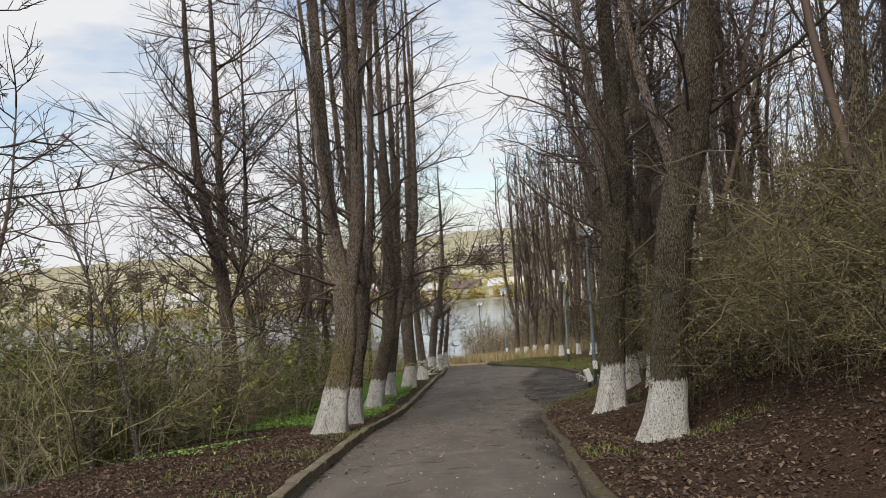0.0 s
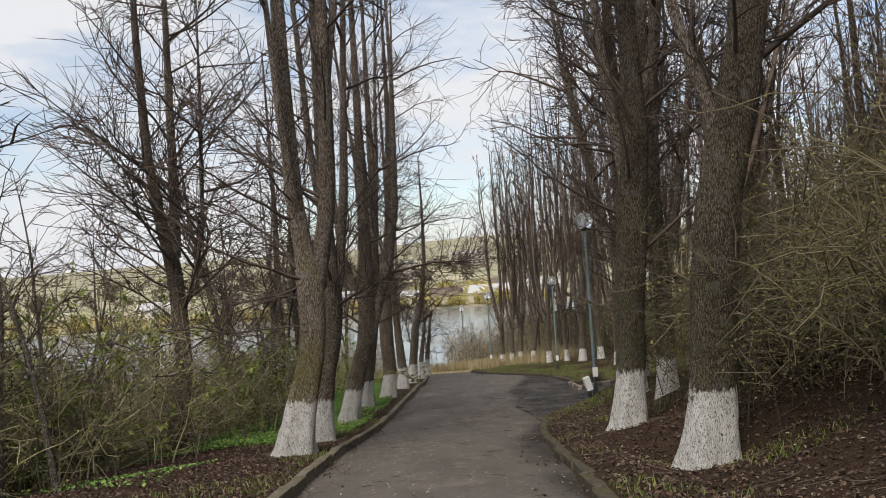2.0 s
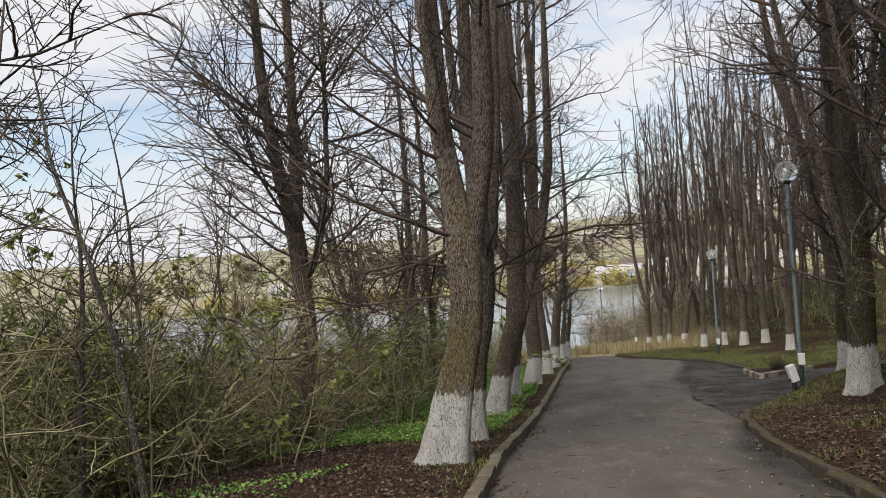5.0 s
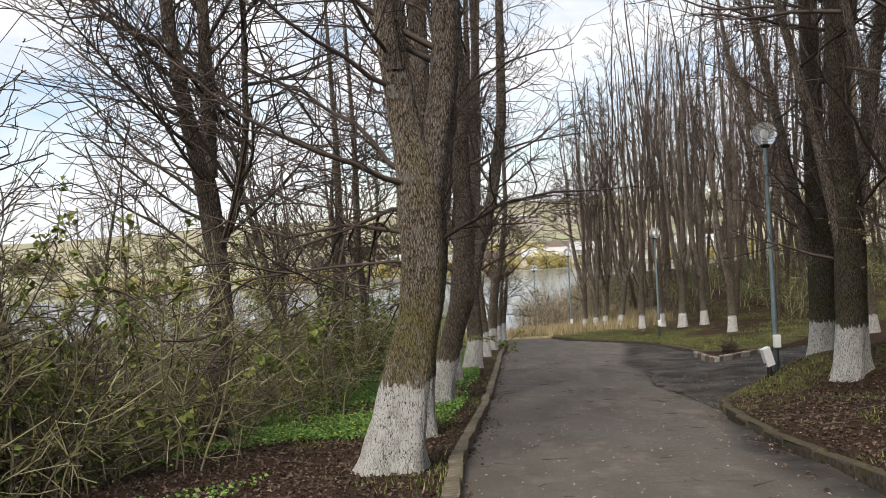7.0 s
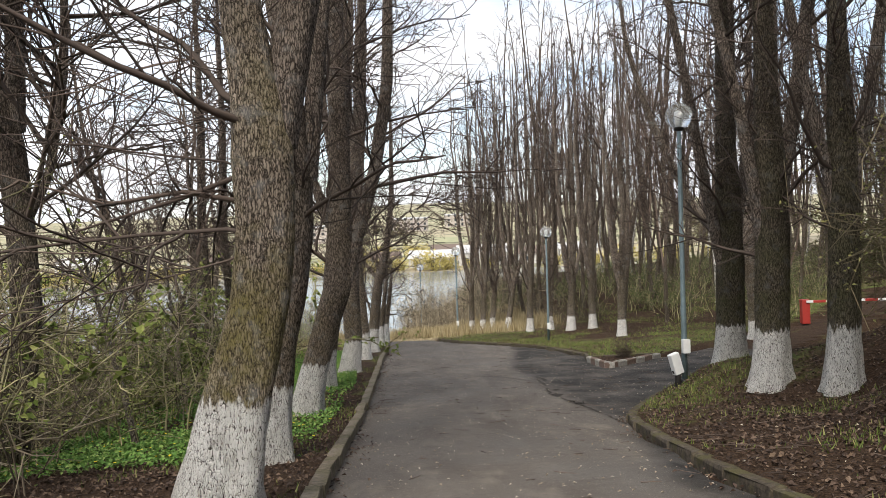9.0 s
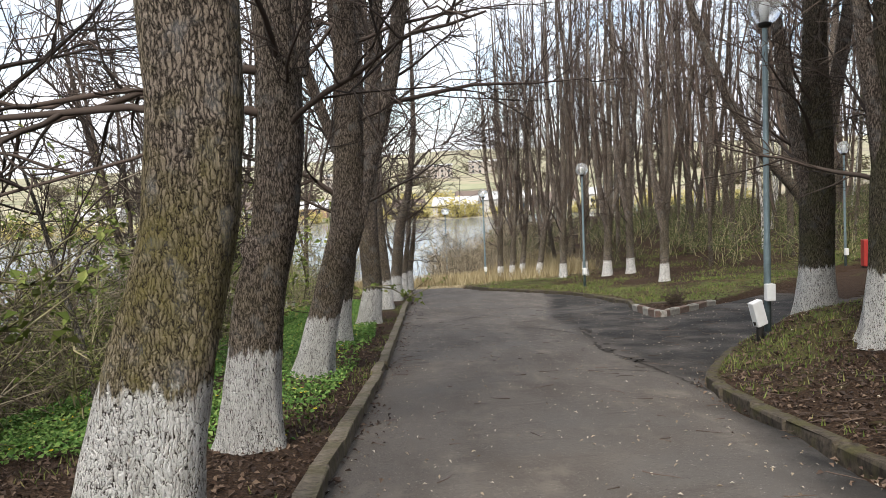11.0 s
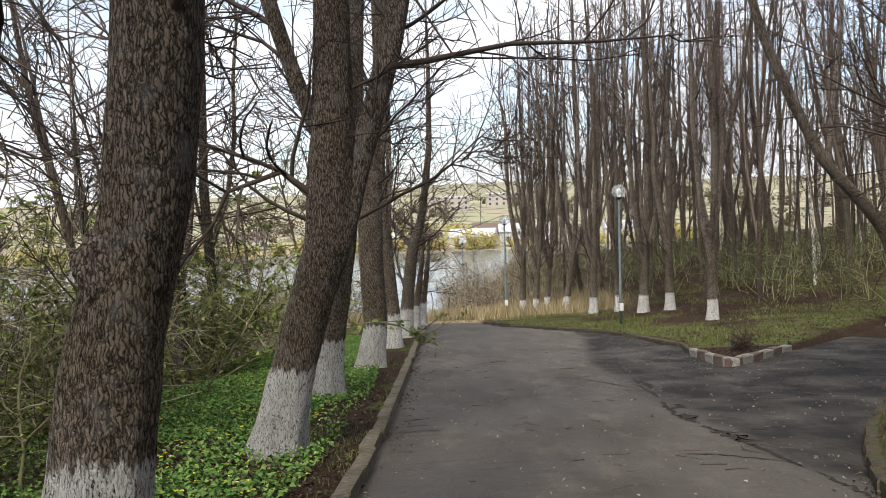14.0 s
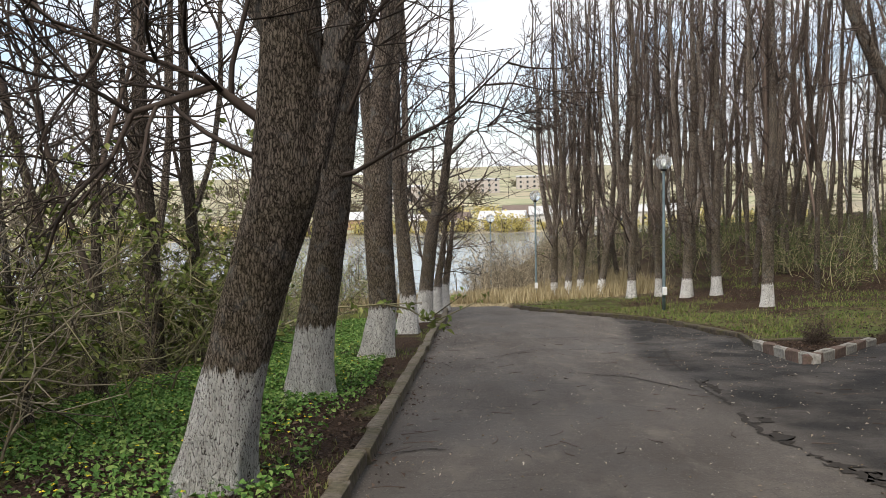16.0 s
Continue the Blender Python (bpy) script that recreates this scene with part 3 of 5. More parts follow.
def crown(rng, tubes, stems, count, reach, angle=(45, 75), lo=0.3, subs=8, twigs=3, lift=0.05, thick=0.024, droop=0.0, lean=False, fat=1.0):
    """Branches, side branches and twigs along stems of (points, foot radius); lean builds them of fewer faces."""
    nb, ns, nt, sides = (5, 3, 1, 3) if lean else (7, 4, 2, 4)
    for pts, r0 in stems:
        for b in range(count):
            t = lo + (1 - lo) * (b + rng.uniform(0, 1)) / count
            p, d = along(pts, min(t, 0.99))
            ln = rng.uniform(*reach) * (1.15 - 0.65 * t)
            br = grow(rng, p, sideways(rng, d, rng.uniform(*angle), 0.3), ln, nb, 0.13, lift)
            rb = min(thick * (0.5 + 0.35 * ln), r0 * 0.6)
            tubes.add(br, np.linspace(rb, 0.008, nb + 1), sides)
            for s in range(subs if t < 0.7 else subs // 2):
                ts = 0.15 + 0.85 * (s + rng.uniform(0, 1)) / subs
                q, e = along(br, min(ts, 0.99))
                ls = rng.uniform(0.35, 0.75) * ln * (1.05 - 0.6 * ts)
                sb = grow(rng, q, sideways(rng, e, rng.uniform(30, 62), 0.55), ls, ns, 0.16, lift - droop)
                tubes.add(sb, np.linspace(max(rb * 0.36, 0.0075 * fat), 0.0045 * fat, ns + 1), 3)
                for w in range(twigs):
                    u, g = along(sb, rng.uniform(0.2, 1.0) * 0.98)
                    tw = grow(rng, u, sideways(rng, g, rng.uniform(25, 60), 0.3), ls * rng.uniform(0.35, 0.8), nt, 0.2, lift - droop)
                    tubes.add(tw, fat * np.linspace(0.0055, 0.0036, nt + 1), 3)


def trunk_mesh(name, pts, rad, material, rng, sides=28, step=0.1, rough=0.03, flare=0.0, close=False):
    """A bark-covered stem through the given centres, furrowed and buttressed at the foot."""
    pts, rad = np.array(pts, float), np.array(rad, float)
    seg = np.concatenate([[0], np.cumsum(np.linalg.norm(np.diff(pts, axis=0), axis=1))])
    n = max(int(seg[-1] / step), 4)
    s = np.linspace(0, seg[-1], n)
    c = np.stack([np.interp(s, seg, pts[:, k]) for k in range(3)], -1)
    for _ in range(3):
        c[1:-1] = (c[:-2] + 2 * c[1:-1] + c[2:]) / 4
    r = np.interp(s, seg, rad)
    th = np.linspace(0, math.tau, sides, endpoint=False)
    lobes = rng.uniform(0, math.tau, 3)
    off = rng.uniform(0, 50, 3)
    v = np.empty((n, sides, 3))
    for i in range(n):
        k = 1 + 0.06 * np.cos(2 * th + lobes[0]) + 0.045 * np.cos(3 * th + lobes[1] + s[i] * 0.3)
        k += flare * math.exp(-s[i] / 0.28) * (0.7 + 0.5 * np.cos(5 * th + lobes[2]))
        for j in range(sides):
            p = Vector((math.cos(th[j]) * 5.5 * r[i] / 0.2 + off[0], math.sin(th[j]) * 5.5 * r[i] / 0.2 + off[1], s[i] * 1.6 + off[2]))
            k[j] += rough / 0.2 * (abs(noise.noise(p)) - 0.25) + 0.10 * noise.noise(p * 0.22)
        v[i, :, 0] = c[i, 0] + r[i] * k * np.cos(th)
        v[i, :, 1] = c[i, 1] + r[i] * k * np.sin(th)
        v[i, :, 2] = c[i, 2]
    i, j = np.meshgrid(np.arange(n - 1), np.arange(sides), indexing="ij")
    j2 = (j + 1) % sides
    f = np.stack([i * sides + j, i * sides + j2, (i + 1) * sides + j2, (i + 1) * sides + j], -1).reshape(-1, 4)
    return mesh_np(name, v.reshape(-1, 3), f, material)


def tree(name, label, base, trunk, limbs, material, seed, count=16, reach=(1.2, 3.2), lo=0.3, subs=8, twigs=4, fine=True, group="", angle=(45, 75), lift=0.04, droop=0.0, own=()):
    """One tree. trunk: (x, y, z, radius) in the world from foot to top; limbs: the same; own: single boughs that bear twigs."""
    rng = np.random.RandomState(seed)
    base = Vector(base)
    ob = thing(name, Matrix.Translation(base), label, "tree", group)
    tr = np.array(trunk, float)
    tr[:, :3] -= base
    sides, step = (44, 0.05) if fine else (18, 0.16)
    part("trunk", trunk_mesh("trunk", tr[:, :3], tr[:, 3], material, rng, sides, step, 0.022 if fine else 0.012, 0.35), ob)
    stems = [(tr[:, :3], tr[-2, 3])]
    for limb in limbs:
        lm = np.array(limb, float)
        lm[:, :3] -= base
        part("limb", trunk_mesh("limb", lm[:, :3], lm[:, 3], M_BARK_LIMB, rng, 16, 0.12, 0.012), ob)
        stems.append((lm[:, :3], lm[0, 3]))
    tb = Tubes()
    crown(rng, tb, stems, int(count * 1.1), (reach[0], reach[1] * 1.15), angle, lo, subs, twigs, lift, droop=droop, lean=not fine, fat=1.2 if fine else 1.5)
    for bough in own:
        bg = np.array(bough, float)
        bg[:, :3] -= base
        tb.add(bg[:, :3], bg[:, 3], 6)
        crown(rng, tb, [(bg[:, :3], bg[0, 3])], 7, (0.6, 1.7), (30, 65), 0.25, 5, 3, 0.0, droop=droop)
    part("crown", tb.mesh("crown", M_TWIG), ob, "bare dark twigs")
    return ob


def stem_up(rng, foot, lean, top_z, r, n=6):
    """A limb that rises from foot with that lean (x, y per metre) and straightens."""
    x, y, z = foot
    out = []
    for k in range(n):
        t = k / (n - 1)
        h = (top_z - z) * t
        bend = h * (1 - 0.35 * t)
        out.append((x + lean[0] * bend + rng.normal(0, 0.05) * (k > 0), y + lean[1] * bend + rng.normal(0, 0.05) * (k > 0), z + h, r * (1 - 0.8 * t)))
    return out


def bowed(rng, foot, away, top_z, r, n=8):
    """A limb that swings out by away (x, y) over its first metres and then rises upright."""
    x, y, z = foot
    out = []
    for k in range(n):
        t = k / (n - 1)
        swing = 1 - math.exp(-5 * t)
        out.append((x + away[0] * swing + rng.normal(0, 0.05) * (k > 1), y + away[1] * swing, z + (top_z - z) * t, r * (1 - 0.82 * t)))
    return out


R = np.random.RandomState(11)
ROW = "whitewashed lindens along the road"
ROW_LABEL = "old linden with furrowed bark and whitewashed foot beside the kerb"


def foot_z(x, y):
    return float(land(np.array([x]), np.array([y]))[0]) - 0.06


tree("linden_tree", "leaning mossy linden with furrowed bark and whitewashed foot", (-2.22, 16.65, foot_z(-2.22, 16.65)),
     [(-2.26, 16.65, foot_z(-2.22, 16.65), 0.31), (-2.1, 16.65, -1.4, 0.26), (-2.02, 16.65, -1.07, 0.24), (-1.82, 16.65, -0.38, 0.21), (-1.76, 16.65, 0.15, 0.205), (-1.75, 16.65, 0.7, 0.215), (-1.79, 16.65, 1.1, 0.18), (-1.87, 16.65, 1.68, 0.15), (-1.94, 16.65, 2.27, 0.14), (-1.96, 16.65, 2.84, 0.135), (-1.99, 16.6, 4.3, 0.12), (-2.0, 16.6, 6.5, 0.1), (-2.0, 16.6, 9, 0.07), (-2.0, 16.5, 12, 0.02)],
     [[(-1.66, 16.7, 0.75, 0.15), (-1.56, 16.7, 1.36, 0.16), (-1.43, 16.7, 1.94, 0.155), (-1.37, 16.7, 2.51, 0.145), (-1.3, 16.7, 4.0, 0.12), (-1.22, 16.7, 8.0, 0.07), (-1.15, 16.7, 12.0, 0.02)],
      stem_up(R, (-1.9, 16.55, 2.1), (-0.08, -0.1), 10, 0.07), stem_up(R, (-1.38, 16.7, 2.7), (0.12, 0.05), 11, 0.09)],
     M_BARK_MOSS, 21, 12, (1.2, 3.2), 0.38, group=ROW,
     own=[[(-1.78, 16.62, 0.1, 0.024), (-2.05, 16.62, 0.16, 0.018), (-2.7, 16.7, 0.14, 0.015), (-3.5, 16.8, 0.08, 0.012), (-4.6, 17.0, -0.05, 0.008), (-5.6, 17.2, -0.15, 0.004)],
          [(-1.8, 16.62, 0.02, 0.013), (-2.05, 16.6, -0.07, 0.009), (-2.8, 16.5, -0.25, 0.007), (-3.7, 16.4, -0.4, 0.005), (-4.8, 16.3, -0.6, 0.004)],
          [(-1.78, 16.62, 0.55, 0.014), (-2.05, 16.65, 0.66, 0.01), (-2.8, 16.9, 0.78, 0.008), (-3.8, 17.2, 1.1, 0.006), (-5.0, 17.5, 1.2, 0.004)]])
burled = tree("linden_tree", ROW_LABEL, (-2.2, 20.1, foot_z(-2.2, 20.1)),
     [(-2.22, 20.1, foot_z(-2.2, 20.1), 0.27), (-2.16, 20.1, -1.92, 0.235), (-2.05, 20.1, -1.23, 0.215), (-1.87, 20.1, -0.55, 0.195), (-1.78, 20.1, 0.12, 0.205), (-1.76, 20.1, 0.8, 0.2), (-1.82, 20.1, 2.2, 0.14), (-1.8, 20.1, 4, 0.12), (-1.75, 20.1, 7, 0.09), (-1.7, 20.1, 12, 0.02)],
     [stem_up(R, (-1.62, 20.1, 0.7), (0.1, 0.05), 11.5, 0.11), stem_up(R, (-1.8, 20.1, 1.6), (-0.1, 0.08), 11, 0.09)],
     M_BARK, 22, 12, (1.2, 3.2), 0.38, group=ROW,
     own=[[(-1.85, 20.1, 0.38, 0.045), (-2.4, 20.0, 0.5, 0.035), (-3.0, 19.9, 0.62, 0.028), (-3.8, 19.8, 0.5, 0.02), (-5.0, 19.7, 0.9, 0.008)],
          [(-1.85, 20.1, 0.75, 0.045), (-2.35, 20.0, 0.8, 0.035), (-3.0, 19.9, 0.55, 0.026), (-4.2, 19.8, 0.2, 0.01)]])


def burl(parent, at, size, seed):
    """A lumpy outgrowth of bark on a trunk."""
    bm = bmesh.new()
    bmesh.ops.create_icosphere(bm, subdivisions=4, radius=1.0)
    for v in bm.verts:
        v.co *= 1 + 0.3 * noise.noise(v.co * 2.2 + Vector((seed, 0, 0))) + 0.12 * noise.noise(v.co * 6)
    bmesh.ops.transform(bm, matrix=Matrix.Translation(Vector(at) - parent.location) @ Matrix.Diagonal((*size, 1)), verts=bm.verts)
    for f in bm.faces:
        f.smooth = True
    part("burl", bm, parent, "knobbly bark outgrowth", M_BARK_LIMB)


burl(burled, (-2.04, 20.05, -0.82), (0.13, 0.14, 0.2), 1)
tree("linden_tree", ROW_LABEL, (-2.1, 24.8, foot_z(-2.1, 24.8)),
     [(-2.1, 24.8, foot_z(-2.1, 24.8), 0.29), (-1.92, 24.8, -2.31, 0.255), (-1.78, 24.8, -1.83, 0.235), (-1.46, 24.8, -0.88, 0.255), (-1.38, 24.8, 0.07, 0.235), (-1.34, 24.8, 1.0, 0.2), (-1.3, 24.8, 2.6, 0.15), (-1.25, 24.8, 6, 0.1), (-1.2, 24.8, 12.5, 0.02)],
     [[(-1.3, 24.8, -0.75, 0.14), (-1.12, 24.8, -0.1, 0.13), (-0.94, 24.8, 0.4, 0.12), (-0.72, 24.8, 1.1, 0.11), (-0.45, 24.8, 2.6, 0.1), (-0.3, 24.8, 6, 0.06), (-0.3, 24.8, 11, 0.015)],
      [(-1.5, 24.8, 0.2, 0.09), (-1.7, 24.7, 0.75, 0.08), (-1.95, 24.6, 1.6, 0.075), (-2.1, 24.6, 4, 0.06), (-2.3, 24.5, 9, 0.015)]],
     M_BARK, 23, 13, (1.2, 3.2), 0.38, group=ROW,
     own=[[(-1.5, 24.75, -0.48, 0.045), (-1.59, 24.7, -0.4, 0.04), (-1.74, 24.65, -0.28, 0.036), (-1.87, 24.6, -0.17, 0.033), (-2.15, 24.5, -0.28, 0.025), (-2.37, 24.4, -0.36, 0.022), (-2.52, 24.3, -0.73, 0.012), (-2.78, 24.2, -1.07, 0.005)],
          [(-1.87, 24.6, -0.17, 0.024), (-2.11, 24.4, -0.06, 0.019), (-2.59, 24.2, 0.1, 0.012), (-3.3, 24.0, 0.35, 0.005)],
          [(-2.37, 24.4, -0.36, 0.018), (-2.59, 24.2, -0.2, 0.013), (-2.93, 24.1, -0.12, 0.01), (-3.7, 24.0, 0.1, 0.004)]])
tree("linden_tree", ROW_LABEL, (-1.98, 28.9, foot_z(-1.98, 28.9)),
     [(-1.98, 28.9, foot_z(-1.98, 28.9), 0.27), (-1.87, 28.9, -2.67, 0.23), (-1.63, 28.9, -1.3, 0.2), (-1.45, 28.9, 0.04, 0.19), (-1.34, 28.9, 1.37, 0.16), (-1.2, 28.9, 4, 0.11), (-1.1, 28.9, 12, 0.02)],
     [stem_up(R, (-1.5, 28.9, -0.6), (0.1, 0.0), 11, 0.1), stem_up(R, (-1.4, 28.9, 0.6), (-0.12, 0.05), 11, 0.09)],
     M_BARK, 24, 12, (1.2, 3.2), 0.38, group=ROW)
tree("linden_tree", "double-stemmed linden with knotted bark and whitewashed foot", (-1.4, 33.2, foot_z(-1.4, 33.2)),
     [(-1.4, 33.2, foot_z(-1.4, 33.2), 0.27), (-1.24, 33.2, -2.86, 0.23), (-1.29, 33.2, -1.48, 0.24), (-1.27, 33.2, -0.51, 0.23), (-1.16, 33.2, 0.93, 0.16), (-0.95, 33.2, 2.4, 0.14), (-0.7, 33.2, 6, 0.1), (-0.6, 33.2, 12, 0.02)],
     [stem_up(R, (-1.25, 33.2, -1.0), (0.12, 0.02), 11, 0.13), stem_up(R, (-1.35, 33.2, -0.6), (-0.06, 0.02), 12, 0.12)],
     M_BARK, 25, 13, (1.0, 3.0), 0.34, group=ROW)
tree("linden_tree", ROW_LABEL, (-0.98, 38.0, foot_z(-0.98, 38.0)),
     [(-0.98, 38.0, foot_z(-0.98, 38.0), 0.28), (-0.92, 38.0, -3.5, 0.2), (-1.0, 38.0, -2.0, 0.16), (-1.1, 38.0, 0, 0.13), (-1.1, 38, 4, 0.09), (-1.1, 38, 10, 0.02)],
     [stem_up(R, (-1.0, 38.0, -1.6), (0.03, 0.02), 9, 0.09)], M_BARK, 26, 12, (1.0, 2.6), 0.36, fine=False, group=ROW)
tree("linden_tree", "open-crowned leaning linden with arching boughs and whitewashed foot", (-0.62, 42.0, foot_z(-0.62, 42.0)),
     [(-0.62, 42.0, foot_z(-0.62, 42.0), 0.27), (-0.5, 42, -3.4, 0.21), (-0.3, 42, -1.85, 0.19), (0.05, 42, -0.77, 0.14), (0.34, 42, 1.25, 0.1), (0.4, 42, 3.55, 0.07), (0.4, 42, 6.2, 0.02)],
     [[(-0.25, 42, -1.8, 0.1), (-0.8, 42, -1.1, 0.09), (-1.3, 42, -0.4, 0.07), (-1.6, 42, 1.0, 0.05), (-1.8, 42, 4, 0.015)],
      [(0.15, 42, 0.0, 0.07), (0.9, 42, 0.75, 0.05), (1.9, 42, 1.0, 0.035), (2.9, 42, 1.4, 0.012)]],
     M_BARK, 27, 18, (1.2, 3.2), 0.3, subs=7, twigs=3, fine=False, group=ROW, angle=(40, 80))
for k, (x, y, h) in enumerate([(-0.25, 45.0, 4.6), (0.05, 47.8, 3.8), (-0.6, 46.8, 6)]):
    z = foot_z(x, y)
    tree("linden_tree", "slim linden with whitewashed foot at the road's end", (x, y, z),
         [(x, y, z, 0.2), (x + 0.1, y, z + 1.0, 0.13), (x + 0.28, y, z + 2.0, 0.1), (x + 0.4, y, z + 3, 0.06), (x + 0.45, y, z + h, 0.015)],
         [stem_up(R, (x + 0.1, y, z + 1.4), (0.3 - 0.3 * k, 0), z + h * 0.8, 0.05)], M_BARK, 30 + k, 9, (0.8, 2.0), 0.3, 6, 2, False, ROW)

# the bank's big trees
BANK = "whitewashed trees on the bank"
tree("linden_tree", "thick mossy linden with whitewashed foot on the leafy bank", (3.23, 11.9, foot_z(3.23, 11.9)),
     [(3.23, 11.9, foot_z(3.23, 11.9), 0.31), (3.36, 12.0, -0.77, 0.26), (3.52, 12.1, 0.6, 0.25), (3.66, 12.1, 1.58, 0.25), (3.95, 12.1, 2.7, 0.25), (4.16, 12.1, 3.62, 0.2), (4.3, 12.1, 4.9, 0.16), (4.5, 12.1, 8, 0.1), (4.6, 12.1, 11, 0.03)],
     [stem_up(R, (3.95, 12.1, 2.8), (0.28, 0.1), 9, 0.1), stem_up(R, (3.7, 12.1, 2.4), (-0.22, 0.15), 9, 0.08)],
     M_BARK_GREEN, 41, 12, (1.0, 2.6), 0.4, group=BANK, own=[[(4.0, 12.1, 3.0, 0.05), (4.7, 12.0, 3.5, 0.04), (5.6, 11.9, 4.1, 0.03), (6.6, 11.8, 5.0, 0.01)]])
tree("linden_tree", "dark two-stemmed linden with whitewashed foot on the bank", (3.14, 15.2, foot_z(3.14, 15.2)),
     [(3.14, 15.2, foot_z(3.14, 15.2), 0.27), (3.22, 15.2, -0.9, 0.22), (3.3, 15.2, 0.3, 0.22), (3.44, 15.2, 1.7, 0.24), (3.56, 15.2, 2.8, 0.22), (3.58, 15.2, 3.8, 0.16), (3.52, 15.2, 6.0, 0.13), (3.5, 15.2, 11, 0.03)],
     [stem_up(R, (3.5, 15.2, 1.6), (0.14, 0.06), 10, 0.12), stem_up(R, (3.38, 15.2, 1.9), (-0.1, 0.05), 10, 0.09), stem_up(R, (3.58, 15.3, 2.6), (0.25, -0.1), 9, 0.07)],
     M_BARK_GREEN, 42, 18, (1.2, 3.2), 0.32, group=BANK)
for k, (x, y, r, lean) in enumerate([(6.0, 25.7, 0.27, 0.02), (5.0, 22.2, 0.26, 0.04), (5.45, 21.05, 0.21, 0.03), (8.6, 23.5, 0.2, 0.06)]):
    z = foot_z(x, y)
    tree("linden_tree", "thick forked linden with furrowed bark and whitewashed foot on the mound", (x, y, z),
         [(x, y, z, r * 1.15), (x + lean, y, z + 0.9, r), (x + 2 * lean, y, z + 2.0, r * 0.98), (x + 2 * lean, y, z + 3.2, r * 0.9), (x + lean, y, z + 5, r * 0.62), (x, y, z + 8, r * 0.4), (x, y, z + 13, 0.03)],
         [stem_up(R, (x + 0.05, y, z + 2.2), (0.26, 0.05), z + 12, r * 0.5), stem_up(R, (x - 0.05, y, z + 1.8 + 0.4 * k), (-0.24, -0.03), z + 12, r * 0.42), stem_up(R, (x, y, z + 3.0), (0.1, 0.1), z + 12, r * 0.5)],
         M_BARK_GREEN, 50 + k, 18, (1.2, 3.2), 0.3, fine=k < 3, group=BANK)

# the lawn's row and the leaning tree at the side road
LAWN = "whitewashed trees round the lawn"
for k, (x, y, r, lx) in enumerate([(4.75, 53.1, 0.14, 0.02), (5.25, 52.8, 0.13, 0.08), (5.82, 53.2, 0.13, 0.1), (6.4, 51.9, 0.16, 0.16), (7.0, 49.1, 0.15, 0.02), (8.0, 49.1, 0.13, -0.02), (8.65, 47.9, 0.19, 0.05), (9.6, 47.5, 0.17, -0.02), (9.4, 42.7, 0.16, 0.01)]):
    z, rr = foot_z(x, y), np.random.RandomState(70 + k)
    tree("young_linden_tree", "slim lawn tree with a bright whitewashed foot", (x, y, z),
         [(x, y, z, r * 1.1), (x + lx, y, z + 0.9, r * 0.95), (x + 2.2 * lx, y, z + 2.0, r * 0.9), (x + 2.9 * lx + 0.05, y, z + 3.0, r * 0.72), (x + 3.4 * lx + 0.12, y, z + 5, r * 0.62), (x + 4 * lx + 0.1, y, z + 8, r * 0.45), (x + 4.5 * lx, y, z + 13.5, 0.02)],
         [bowed(rr, (x + 2.0 * lx, y, z + 1.7 + 0.5 * rr.rand()), (-rr.uniform(0.3, 0.7), rr.normal(0, 0.2)), z + 13, r * 0.66), bowed(rr, (x + 2.2 * lx, y, z + 2.0 + 0.6 * rr.rand()), (rr.uniform(0.35, 0.9), rr.normal(0, 0.3)), z + 12.5, r * 0.6), bowed(rr, (x + 2.4 * lx, y, z + 2.6), (rr.normal(0, 0.4), 0.35), z + 12, r * 0.45)],
         M_BARK_SMALL, 70 + k, 11, (0.8, 2.2), 0.25, 7, 2, False, LAWN, (25, 55), 0.06)
z = foot_z(12.55, 37.6)
tree("leaning_tree", "bowed forked tree with whitewashed foot beside the side road", (12.55, 37.6, z),
     [(12.55, 37.6, z, 0.3), (12.45, 37.6, -2.4, 0.24), (12.2, 37.6, -1.6, 0.25), (11.75, 37.6, -1.1, 0.2), (10.5, 37.6, 0.25, 0.16), (9.65, 37.6, 1.9, 0.14), (8.9, 37.6, 3.6, 0.12), (8.2, 37.6, 6.0, 0.08), (7.8, 37.6, 9.5, 0.02)],
     [stem_up(R, (12.2, 37.6, -1.7), (0.05, 0.0), 10, 0.2), stem_up(R, (12.3, 37.6, -1.9), (0.2, 0.05), 10, 0.14), stem_up(R, (10.6, 37.6, 0.2), (0.1, 0.0), 9, 0.08)],
     M_BARK_SMALL, 90, 13, (0.9, 2.6), 0.3, fine=False, group=LAWN)

# the spreading tree in the thicket
tree("spreading_tree", "bare spreading tree with long level boughs in the thicket", (-5.9, 22.0, foot_z(-5.9, 22.0)),
     [(-5.9, 22, foot_z(-5.9, 22.0), 0.26), (-5.5, 22, -1.0, 0.2), (-5.52, 22, 0.2, 0.19), (-5.6, 22, 1.4, 0.19), (-5.86, 22, 2.6, 0.14), (-6.05, 22, 4.1, 0.11), (-6.14, 22, 7.1, 0.08), (-6.06, 22, 11, 0.02)],
     [[(-5.55, 22, 1.6, 0.13), (-5.5, 22, 2.6, 0.12), (-5.47, 22, 4.1, 0.1), (-5.42, 22, 7.1, 0.07), (-5.4, 22, 10.5, 0.02)],
      [(-5.5, 22, 0.3, 0.07), (-5.1, 21.9, 1.0, 0.065), (-4.85, 21.9, 2.4, 0.055), (-4.7, 21.8, 5, 0.04), (-4.6, 21.8, 8.5, 0.012)]],
     M_BARK_PLAIN, 95, 20, (1.8, 4.0), 0.24, 10, 4, False, "", (45, 80), 0.05, 0.0)


